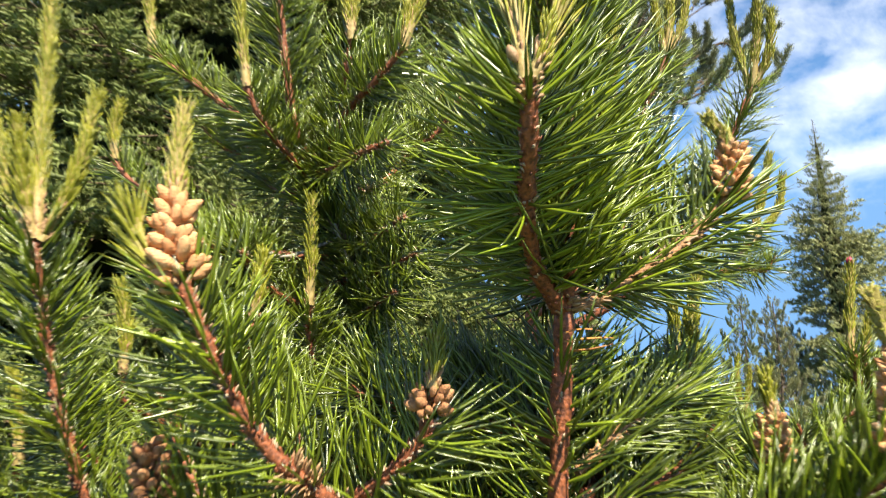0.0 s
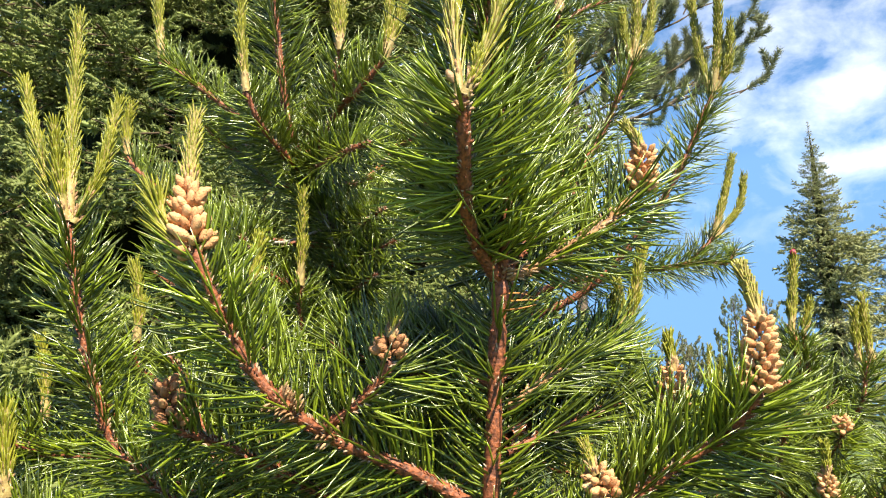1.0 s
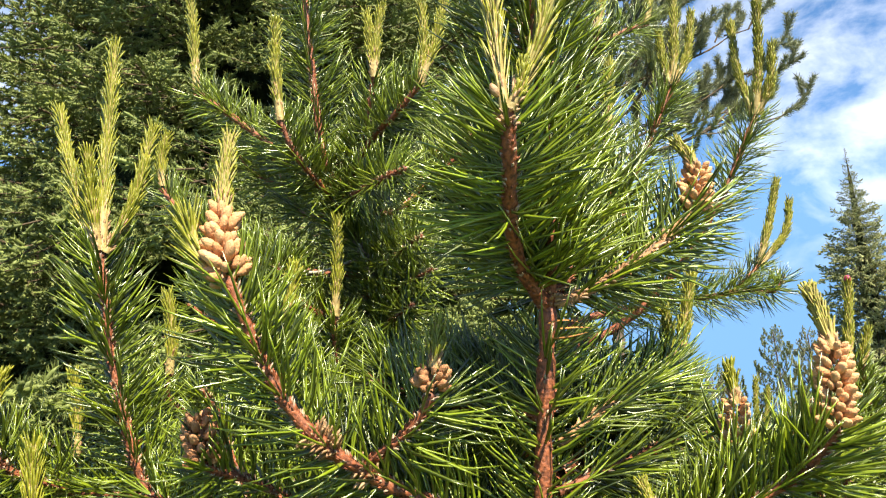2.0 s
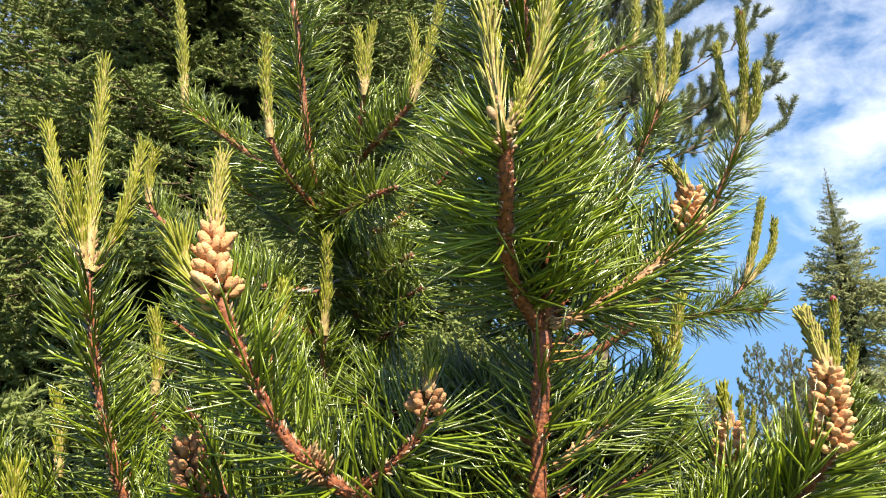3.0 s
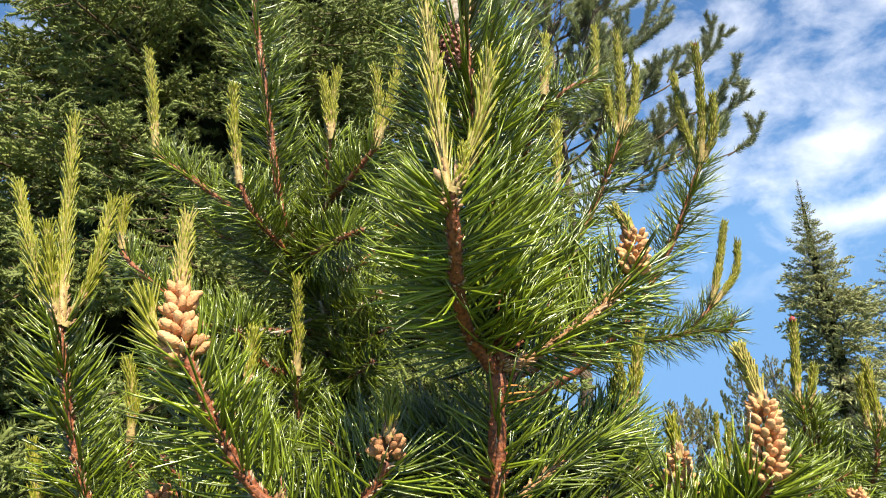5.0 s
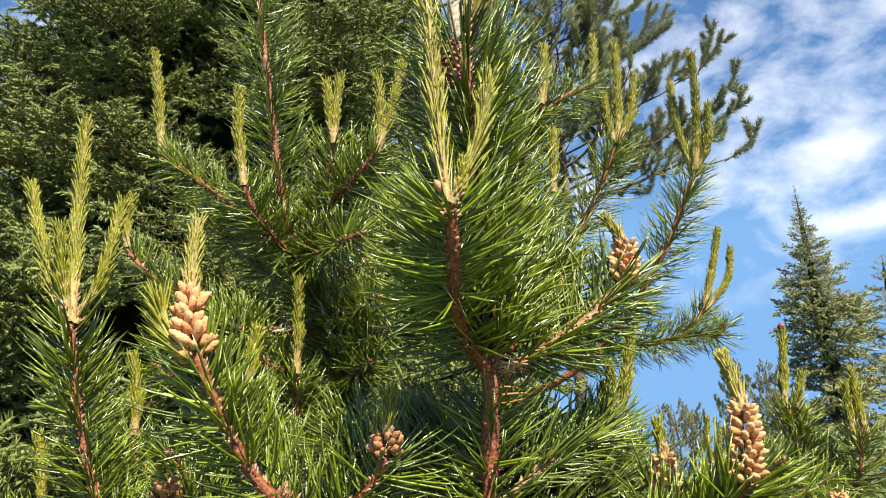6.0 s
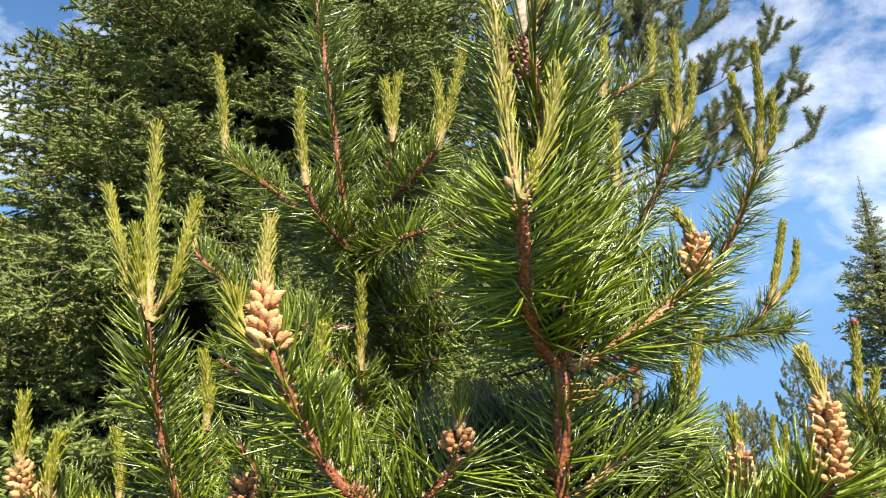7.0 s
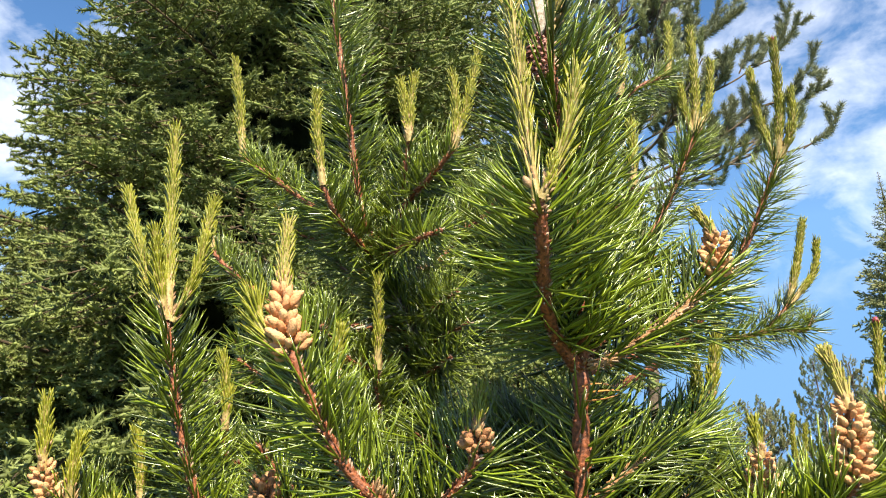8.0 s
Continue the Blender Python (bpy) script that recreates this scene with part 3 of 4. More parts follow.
low_arm = branch(near_pine, [(0.066, 0.345, 1.485), (0.095, 0.365, 1.506), (0.12, 0.39, 1.515), (0.136, 0.408, 1.522), (0.143, 0.415, 1.531)], 0.0030, 0.0022, bark=MAT_PALE_BARK, start=0.12, density=1600, size=0.043, spread=44, bare_side=0.6)
new_shoot(low_arm, [(0.143, 0.415, 1.531), (0.145, 0.416, 1.542), (0.146, 0.416, 1.556)], 0.0024, 0.010)
under_arm = branch(near_pine, [(0.064, 0.348, 1.46), (0.10, 0.37, 1.472), (0.135, 0.40, 1.482), (0.158, 0.425, 1.50)], 0.0036, 0.0026, start=0.15, density=1200, size=0.046, spread=48, bare_side=0.35)
back_arm = branch(near_pine, [(0.066, 0.345, 1.47), (0.12, 0.48, 1.485), (0.175, 0.58, 1.51), (0.197, 0.608, 1.538)], 0.0036, 0.0026, start=0.2, density=835)
new_shoot(back_arm, [(0.198, 0.61, 1.538), (0.205, 0.605, 1.577), (0.213, 0.605, 1.617)], 0.0034, 0.014)
new_shoot(back_arm, [(0.191, 0.605, 1.538), (0.19, 0.605, 1.562), (0.187, 0.60, 1.583)], 0.0028, 0.013)

bright_arm = branch(near_pine, [(0.062, 0.352, 1.385), (0.11, 0.354, 1.412), (0.135, 0.352, 1.43), (0.153, 0.348, 1.444), (0.172, 0.342, 1.458), (0.189, 0.334, 1.470), (0.203, 0.317, 1.494)], 0.0046, 0.003, start=0.2, density=1400, size=0.050, spread=50, bare_side=0.5)
pollen_cluster(bright_arm, [(0.203, 0.315, 1.495), (0.205, 0.315, 1.536)], 62, 0.76)
new_shoot(bright_arm, [(0.205, 0.315, 1.534), (0.203, 0.318, 1.548), (0.199, 0.322, 1.566)], 0.0026, 0.0085, density=2600, gold=0.85)
cone_twig = branch(near_pine, [(0.135, 0.352, 1.43), (0.16, 0.37, 1.455), (0.173, 0.377, 1.482)], 0.003, 0.0024, name="twig", start=0.1, density=947)
pollen_cluster(cone_twig, [(0.173, 0.377, 1.482), (0.173, 0.377, 1.508)], 28, 0.72)
new_shoot(cone_twig, [(0.173, 0.377, 1.506), (0.172, 0.377, 1.517), (0.171, 0.378, 1.528)], 0.002, 0.009)
low_twig = branch(near_pine, [(0.09, 0.354, 1.398), (0.115, 0.345, 1.415), (0.123, 0.337, 1.434)], 0.003, 0.0024, name="twig", start=0.1, end=0.8, density=600)
pollen_cluster(low_twig, [(0.122, 0.337, 1.435), (0.114, 0.335, 1.450)], 24, 0.76)
new_shoot(low_twig, [(0.114, 0.335, 1.449), (0.111, 0.335, 1.457), (0.108, 0.335, 1.466)], 0.002, 0.007, gold=0.6)
corner_arm = branch(near_pine, [(0.04, 0.352, 1.34), (-0.10, 0.36, 1.37), (-0.20, 0.355, 1.40), (-0.239, 0.35, 1.434)], 0.004, 0.0026, start=0.3, density=500)
new_shoot(corner_arm, [(-0.239, 0.35, 1.434), (-0.241, 0.35, 1.461), (-0.244, 0.35, 1.485)], 0.003, 0.014)

# rust-coloured dead needles caught under the fork
pile = Pile()
for k in range(3):
    foot = np.array([[0.0605, 0.329 - 0.001 * k, 1.551 - 0.004 * k]])
    needles(pile, foot, unit(np.array([[0.95, -0.3, 0.35 - 0.2 * k]])), np.array([[-0.1, 0.3, -0.75 + 0.55 * k]]), 0.024 + 0.002 * (k % 2), 0.0014, (0.0, 0.2, 0.4, 0.6, 0.8), (0, 0, 0, 0, 0))
part("dead_needles", pile.mesh("dead_needles", (MAT_RUST,)), lower, "rust-coloured dead needles", "stuff")

whorl(near_pine, 0.052, 0.354, 1.36, 3, 0.2, 0.12, 85, 175, shoots=False)
whorl(near_pine, 0.052, 0.356, 1.22, 7, 0.26, 0.12, 0, 360, shoots=False)
for z in (0.35, 0.65, 0.95):
    whorl(near_pine, 0.054, 0.36, z, 6, 0.5 - 0.2 * z, 0.14, density=170, shoots=False, fine=False)
whorl(near_pine, 0.058, 0.345, 1.50, 4, 0.11, 0.03, 70, 150, shoots=False, dip=0)
whorl(near_pine, 0.062, 0.34, 1.56, 2, 0.10, 0.10, 55, 100, shoots=False, dip=0)

# ---- the pine behind it ----
rear_pine = tree_at("pine_tree", -0.08, 0.74, "young pine with dense whorls of upturned branches", "tree")
rear_line = [(-0.08, 0.74, 0.0), (-0.085, 0.735, 0.8), (-0.09, 0.73, 1.4), (-0.096, 0.72, 1.613), (-0.119, 0.71, 1.676), (-0.139, 0.70, 1.721), (-0.155, 0.68, 1.775), (-0.161, 0.67, 1.826), (-0.172, 0.66, 1.925), (-0.188, 0.66, 2.051), (-0.196, 0.66, 2.16)]
rear_trunk = part("trunk", stem_mesh("trunk", rear_line[:6], 0.014, 0.0048, mat=MAT_OLD_BARK, sides=12), rear_pine)
needle_brush(rear_trunk, rear_line[2:6], 0.1, 1.0, 2000, 0.066)
top = branch(rear_pine, rear_line[5:], 0.0055, 0.0042, name="trunk", start=0.05, density=892, size=0.06, bare_side=0.5)
new_shoot(top, [(-0.196, 0.66, 2.16), (-0.198, 0.66, 2.22), (-0.20, 0.66, 2.32)], 0.004, 0.014)
NODE = (-0.139, 0.70, 1.722)
arm = branch(rear_pine, [NODE, (-0.175, 0.70, 1.752), (-0.218, 0.69, 1.79), (-0.265, 0.69, 1.826), (-0.307, 0.689, 1.857)], 0.0048, 0.0034, start=0.12, density=1003, bare_side=0.5)
new_shoot(arm, [(-0.307, 0.689, 1.857), (-0.314, 0.69, 1.921), (-0.323, 0.69, 1.990)], 0.0034, 0.014)
arm = branch(rear_pine, [NODE, (-0.157, 0.66, 1.738), (-0.173, 0.63, 1.761), (-0.184, 0.617, 1.789)], 0.0042, 0.0032, start=0.1, density=1003, bare_side=0.5)
new_shoot(arm, [(-0.184, 0.617, 1.789), (-0.19, 0.615, 1.839), (-0.192, 0.612, 1.897)], 0.0032, 0.014)
arm = branch(rear_pine, [NODE, (-0.097, 0.65, 1.773), (-0.069, 0.62, 1.789), (-0.038, 0.60, 1.814)], 0.0042, 0.0032, start=0.12, density=1003, bare_side=0.5)
new_shoot(arm, [(-0.038, 0.60, 1.814), (-0.034, 0.60, 1.854), (-0.036, 0.60, 1.90)], 0.003, 0.014)
new_shoot(arm, [(-0.038, 0.60, 1.814), (-0.02, 0.60, 1.87), (-0.008, 0.60, 1.925)], 0.003, 0.014)
arm = branch(rear_pine, [NODE, (-0.11, 0.68, 1.78), (-0.093, 0.65, 1.848)], 0.0036, 0.0028, start=0.2, density=892, bare_side=0.5)
new_shoot(arm, [(-0.092, 0.65, 1.847), (-0.092, 0.65, 1.881), (-0.086, 0.65, 1.929)], 0.0034, 0.014)
new_shoot(arm, [(-0.093, 0.65, 1.851), (-0.098, 0.65, 1.888), (-0.102, 0.65, 1.923)], 0.003, 0.014)
arm = branch(rear_pine, [NODE, (-0.079, 0.60, 1.717), (-0.049, 0.57, 1.719)], 0.004, 0.003, start=0.15, density=947, bare_side=0.5)
arm = branch(rear_pine, [(-0.10, 0.72, 1.50), (-0.121, 0.66, 1.519), (-0.128, 0.64, 1.563), (-0.126, 0.63, 1.588)], 0.0036, 0.0028, start=0.15, density=1003, bare_side=0.5)
new_shoot(arm, [(-0.126, 0.63, 1.588), (-0.125, 0.63, 1.634), (-0.126, 0.63, 1.684)], 0.0032, 0.014)
arm = branch(rear_pine, [(-0.11, 0.714, 1.64), (-0.216, 0.66, 1.649), (-0.294, 0.68, 1.698), (-0.321, 0.69, 1.719), (-0.347, 0.70, 1.746)], 0.0044, 0.0032, start=0.25, density=947, bare_side=0.5)
new_shoot(arm, [(-0.345, 0.70, 1.747), (-0.349, 0.70, 1.779), (-0.344, 0.70, 1.806)], 0.0036, 0.015)
part("twig", stem_mesh("twig", [(-0.117, 0.70, 1.675), (-0.094, 0.69, 1.622), (-0.061, 0.67, 1.59)], 0.0022, 0.0012, mat=MAT_PALE_TWIG), rear_pine, "bare pale dead twig")
part("twig", stem_mesh("twig", [(-0.118, 0.708, 1.66), (-0.151, 0.64, 1.634), (-0.177, 0.63, 1.643), (-0.202, 0.62, 1.648)], 0.0022, 0.0012, mat=MAT_PALE_TWIG), rear_pine, "bare pale dead twig")
arm = branch(rear_pine, [(-0.105, 0.715, 1.50), (-0.13, 0.58, 1.51), (-0.134, 0.49, 1.535), (-0.132, 0.48, 1.567)], 0.0036, 0.0026, start=0.2, density=700, bare_side=0.5)
new_shoot(arm, [(-0.132, 0.48, 1.567), (-0.129, 0.48, 1.588), (-0.126, 0.48, 1.612)], 0.0024, 0.014)
for z, reach in ((1.58, 0.05), (1.615, 0.07), (1.65, 0.06)):
    branch(rear_pine, [(-0.10, 0.718, z), (-0.10 + reach * 0.4, 0.68, z + 0.006), (-0.10 + reach, 0.64, z + 0.02)], 0.0024, 0.0016, name="twig", start=0.1, density=1000, size=0.05)
whorl(rear_pine, -0.14, 0.70, 1.72, 3, 0.16, 0.12, 20, 170, shoots=False)
whorl(rear_pine, -0.10, 0.72, 1.56, 3, 0.22, 0.06, 100, 190, shoots=False)
whorl(rear_pine, -0.105, 0.715, 1.62, 2, 0.16, 0.02, 200, 240, shoots=False)
for foot, tip in (((-0.339, 0.56, 1.462), (-0.348, 0.56, 1.532)), ((-0.259, 0.56, 1.532), (-0.265, 0.56, 1.601))):
    foot, tip = np.array(foot), np.array(tip)
    arm = branch(rear_pine, [(-0.09, 0.73, foot[2] - 0.10), (foot[0] * 0.6 - 0.036, 0.66, foot[2] - 0.07), foot - (0, -0.02, 0.03), foot], 0.0036, 0.0026, start=0.3, density=700, bare_side=0.4)
    new_shoot(arm, [foot, (foot + tip) / 2 + (0.003, 0, 0), tip], 0.003, 0.014)
whorl(rear_pine, -0.09, 0.73, 1.38, 9, 0.30, 0.14, 0, 360, shoots=False)
whorl(rear_pine, -0.088, 0.735, 1.18, 9, 0.38, 0.16, 0, 360, shoots=False)

for z in (0.35, 0.65, 0.95):
    whorl(rear_pine, -0.084, 0.738, z, 6, 0.5 - 0.2 * z, 0.14, density=170, shoots=False, fine=False)

# ---- the pine to the right, further back ----
third_pine = tree_at("pine_tree", 0.12, 1.06, "young pine with bare-stemmed upturned shoots against the sky", "tree")
third_line = [(0.12, 1.06, 0.0), (0.12, 1.06, 0.9), (0.11, 1.05, 1.5), (0.11, 1.03, 1.9), (0.12, 1.02, 2.35)]
spire = part("trunk", stem_mesh("trunk", third_line, 0.02, 0.004, sides=12), third_pine)
needle_brush(spire, third_line, 0.72, 1.0, 700, 0.06)
arm = branch(third_pine, [(0.11, 1.045, 1.56), (0.22, 1.02, 1.61), (0.299, 1.0, 1.686), (0.361, 1.0, 1.774), (0.396, 1.0, 1.84), (0.432, 0.995, 1.92)], 0.0065, 0.0042, start=0.25, density=680, size=0.066, spread=62)
shoot = new_shoot(arm, [(0.432, 0.995, 1.92), (0.439, 0.98, 2.009), (0.434, 0.957, 2.10)], 0.0044, 0.017)
red_flower(arm, (0.434, 0.957, 2.10))
new_shoot(arm, [(0.436, 0.995, 1.92), (0.452, 0.98, 1.965), (0.455, 0.97, 2.02)], 0.0038, 0.016)
new_shoot(arm, [(0.427, 0.995, 1.92), (0.413, 1.0, 2.0), (0.408, 1.0, 2.074)], 0.0036, 0.015)
arm = branch(third_pine, [(0.11, 1.04, 1.66), (0.16, 0.96, 1.71), (0.209, 0.93, 1.779), (0.245, 0.95, 1.838), (0.273, 0.95, 1.894), (0.301, 0.95, 1.952)], 0.0065, 0.0042, start=0.2, density=720, size=0.066)
new_shoot(arm, [(0.301, 0.95, 1.952), (0.308, 0.95, 2.041), (0.31, 0.95, 2.126)], 0.0042, 0.016)
new_shoot(arm, [(0.303, 0.95, 1.954), (0.325, 0.95, 2.002), (0.335, 0.95, 2.07)], 0.0036, 0.015)
new_shoot(arm, [(0.297, 0.95, 1.952), (0.288, 0.95, 1.995), (0.285, 0.95, 2.035)], 0.0034, 0.015)
arm = branch(third_pine, [(0.11, 1.045, 1.60), (0.20, 1.07, 1.63), (0.304, 1.08, 1.651), (0.363, 1.10, 1.656), (0.421, 1.12, 1.67), (0.464, 1.13, 1.712)], 0.0062, 0.004, start=0.25, density=720, size=0.060)
new_shoot(arm, [(0.465, 1.13, 1.714), (0.487, 1.13, 1.784), (0.504, 1.128, 1.852)], 0.0042, 0.016)
new_shoot(arm, [(0.467, 1.13, 1.712), (0.51, 1.13, 1.763), (0.523, 1.13, 1.818)], 0.0038, 0.015)
branch(third_pine, [(0.40, 1.11, 1.663), (0.44, 1.12, 1.669), (0.481, 1.12, 1.667), (0.497, 1.12, 1.689)], 0.0034, 0.0024, name="twig", start=0.1, density=892, size=0.045)
arm = branch(third_pine, [(0.112, 1.03, 1.93), (0.16, 0.95, 1.98), (0.219, 0.93, 2.026), (0.269, 0.95, 2.053)], 0.005, 0.004, start=0.2, density=722, size=0.058)
new_shoot(arm, [(0.269, 0.95, 2.053), (0.274, 0.95, 2.09), (0.276, 0.95, 2.139)], 0.0038, 0.015)
arm = branch(third_pine, [(0.11, 1.04, 1.70), (0.12, 0.80, 1.74), (0.145, 0.61, 1.763)], 0.005, 0.0034, start=0.3, density=722)
new_shoot(arm, [(0.145, 0.60, 1.763), (0.147, 0.60, 1.79), (0.149, 0.60, 1.83)], 0.003, 0.014)
arm = branch(third_pine, [(0.11, 1.035, 1.78), (0.12, 0.80, 1.83), (0.139, 0.61, 1.862)], 0.005, 0.0034, start=0.3, density=722)
new_shoot(arm, [(0.139, 0.60, 1.862), (0.143, 0.60, 1.895), (0.145, 0.60, 1.926)], 0.003, 0.014)
whorl(third_pine, 0.115, 1.05, 1.36, 8, 0.42, 0.12, 0, 360, density=501, shoots=False)
whorl(third_pine, 0.115, 1.055, 1.14, 8, 0.5, 0.16, 0, 360, density=446, shoots=False)

for z in (0.35, 0.65, 0.95):
    whorl(third_pine, 0.118, 1.06, z, 6, 0.5 - 0.1 * z, 0.14, density=170, shoots=False, fine=False)

# ---- the low pine at the right ----
low_pine = tree_at("pine_tree", 0.50, 0.86, "low young pine with red-tipped candles", "tree")
low_line = [(0.50, 0.86, 0.0), (0.495, 0.86, 0.8), (0.485, 0.855, 1.30), (0.462, 0.85, 1.541)]
stem = part("trunk", stem_mesh("trunk", low_line, 0.014, 0.004, sides=12), low_pine)
needle_brush(stem, low_line, 0.84, 1.0, 800, 0.056)
crown = branch(low_pine, [(0.48, 0.854, 1.46), (0.476, 0.85, 1.51), (0.474, 0.85, 1.54)], 0.003, 0.0026, name="twig", density=892)
new_shoot(crown, [(0.459, 0.85, 1.541), (0.467, 0.855, 1.597), (0.472, 0.857, 1.642)], 0.0036, 0.014)
red_flower(crown, (0.472, 0.857, 1.642), 0.0050)
new_shoot(crown, [(0.474, 0.85, 1.54), (0.48, 0.85, 1.56), (0.486, 0.85, 1.583)], 0.003, 0.013)
arm = branch(low_pine, [(0.49, 0.856, 1.40), (0.515, 0.81, 1.45), (0.524, 0.80, 1.505)], 0.0036, 0.0028, start=0.1, density=892)
new_shoot(arm, [(0.531, 0.80, 1.506), (0.526, 0.80, 1.54), (0.525, 0.80, 1.583)], 0.0034, 0.013)
new_shoot(arm, [(0.514, 0.80, 1.506), (0.514, 0.80, 1.533), (0.514, 0.80, 1.566)], 0.003, 0.013)
arm = branch(low_pine, [(0.49, 0.856, 1.33), (0.45, 0.75, 1.40), (0.44, 0.70, 1.434)], 0.0036, 0.0028, start=0.1, density=835)
pollen_cluster(arm, [(0.44, 0.70, 1.434), (0.437, 0.70, 1.448)], 20, 0.8)
arm = branch(low_pine, [(0.49, 0.856, 1.28), (0.40, 0.66, 1.34), (0.37, 0.60, 1.385)], 0.0036, 0.0028, start=0.2, density=835)
pollen_cluster(arm, [(0.37, 0.60, 1.386), (0.371, 0.60, 1.405)], 22, 0.7)
new_shoot(arm, [(0.371, 0.60, 1.403), (0.371, 0.60, 1.42), (0.37, 0.60, 1.432)], 0.0024, 0.011)
whorl(low_pine, 0.488, 0.856, 1.34, 7, 0.22, 0.12, 0, 360, density=669, shoots=False)
whorl(low_pine, 0.49, 0.857, 1.18, 8, 0.30, 0.15, 0, 360, density=612)

for z in (0.4, 0.8):
    whorl(low_pine, 0.494, 0.86, z, 6, 0.32, 0.14, density=170, shoots=False, fine=False)

arm = branch(low_pine, [(0.487, 0.856, 1.28), (0.55, 1.20, 1.30), (0.595, 1.50, 1.34), (0.608, 1.60, 1.415)], 0.0045, 0.003, start=0.3, density=600)
new_shoot(arm, [(0.605, 1.60, 1.413), (0.598, 1.60, 1.47), (0.602, 1.60, 1.532)], 0.0034, 0.015)
new_shoot(arm, [(0.609, 1.60, 1.413), (0.620, 1.60, 1.46), (0.627, 1.60, 1.509)], 0.003, 0.014)


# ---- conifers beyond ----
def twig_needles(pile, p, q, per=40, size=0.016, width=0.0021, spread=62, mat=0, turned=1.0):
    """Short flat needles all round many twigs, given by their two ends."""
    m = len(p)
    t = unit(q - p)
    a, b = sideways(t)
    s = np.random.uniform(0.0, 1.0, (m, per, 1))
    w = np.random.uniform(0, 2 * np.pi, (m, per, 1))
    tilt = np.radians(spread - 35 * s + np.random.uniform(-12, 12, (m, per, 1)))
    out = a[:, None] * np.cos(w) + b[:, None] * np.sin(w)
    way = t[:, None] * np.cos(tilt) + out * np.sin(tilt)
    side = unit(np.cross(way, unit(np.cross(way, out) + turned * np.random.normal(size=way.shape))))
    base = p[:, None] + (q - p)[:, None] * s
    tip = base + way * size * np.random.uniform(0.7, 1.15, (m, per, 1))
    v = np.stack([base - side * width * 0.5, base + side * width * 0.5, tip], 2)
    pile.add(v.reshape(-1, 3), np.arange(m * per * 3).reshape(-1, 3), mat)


def twig_bodies(pile, p, q, radius, mat=0, sides=5):
    """The dense blunt heart of many needled twigs, given by their two ends."""
    t = unit(q - p)
    a, b = sideways(t)
    turn = np.linspace(0, 2 * np.pi, sides, endpoint=False) + 0.4
    around = np.cos(turn)[None, :, None] * a[:, None] + np.sin(turn)[None, :, None] * b[:, None]
    rings = [p[:, None] + (q - p)[:, None] * u + around * radius * w for u, w in ((0.1, 0.8), (0.8, 1.0))]
    v = np.concatenate(rings + [(q + t * radius * 0.9)[:, None]], 1)
    k = np.arange(sides)
    n = (k + 1) % sides
    tris = np.concatenate([np.stack([k, n, k + sides], 1), np.stack([n, n + sides, k + sides], 1), np.stack([k + sides, n + sides, np.full(sides, 2 * sides)], 1)])
    size = 2 * sides + 1
    pile.add(v.reshape(-1, 3), tris[None] + (np.arange(len(p)) * size)[:, None, None], mat)


def fan_limb(reach, per, twig=0.050, size=0.0145, width=0.0052, step=0.048, gap=0.026, mats=None, puff=0.45, core=0.38, hang=0.35):
    """A broad spray of a spruce limb along +x: side shoots on both sides, herringboned with short bushy twigs."""
    pile = Pile()
    axis = [(0, 0, 0), (reach * 0.35, 0, 0.01), (reach * 0.7, random.uniform(-0.03, 0.03) * reach, -0.05 * reach), (reach, 0, 0.02 * reach)]
    line, tan, run = curve(axis, 30)
    tube(pile, line, tan, np.linspace(0.011, 0.003, 30) * max(reach, 0.4), 5, 0)
    starts, ends = [], []
    for s in np.arange(0.36, 1.0, step / reach):
        at = np.array([np.interp(s * 29, np.arange(30), line[:, k]) for k in range(3)])
        for e in (-1, 1):
            n = reach * (0.40 * (1 - s) + 0.16) * random.uniform(0.6, 1.2) * min(1, 0.5 + s * 1.6)
            w = radians(random.uniform(34, 60)) * e
            d = np.array([math.cos(w), math.sin(w), 0])
            sink = random.uniform(-hang, 0.08)
            tipv = at + (d + (0, 0, sink)) * n
            mid = at + (d + (0, 0, sink * 1.25 - 0.02)) * n * 0.55
            tw, tt, _ = curve([at, mid, tipv], 8)
            tube(pile, tw, tt, np.linspace(0.003, 0.0014, 8), 3, 0)
            m = max(2, int(n / gap))
            for k in range(m):
                u0 = (k + 0.35 + 0.4 * random.random()) / m
                v = w + (-1) ** k * radians(random.uniform(32, 58))
                g = twig * random.uniform(0.55, 1.4) * (1.15 - 0.45 * u0)
                o = np.array([np.interp(u0 * 7, np.arange(8), tw[:, c]) for c in range(3)])
                starts.append(o)
                ends.append(o + g * np.array([math.cos(v), math.sin(v), random.uniform(-puff, puff) + 0.08]))
            starts.append(at + (tipv - at) * 0.93)
            ends.append(tipv + (d + (0, 0, 0.12)) * twig * 0.9)
    starts, ends = np.array(starts), np.array(ends)
    twig_bodies(pile, starts, ends, size * core, mat=1)
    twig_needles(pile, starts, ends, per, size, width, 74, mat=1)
    return pile.mesh("limb", mats or (MAT_LIMB, MAT_SPRUCE))


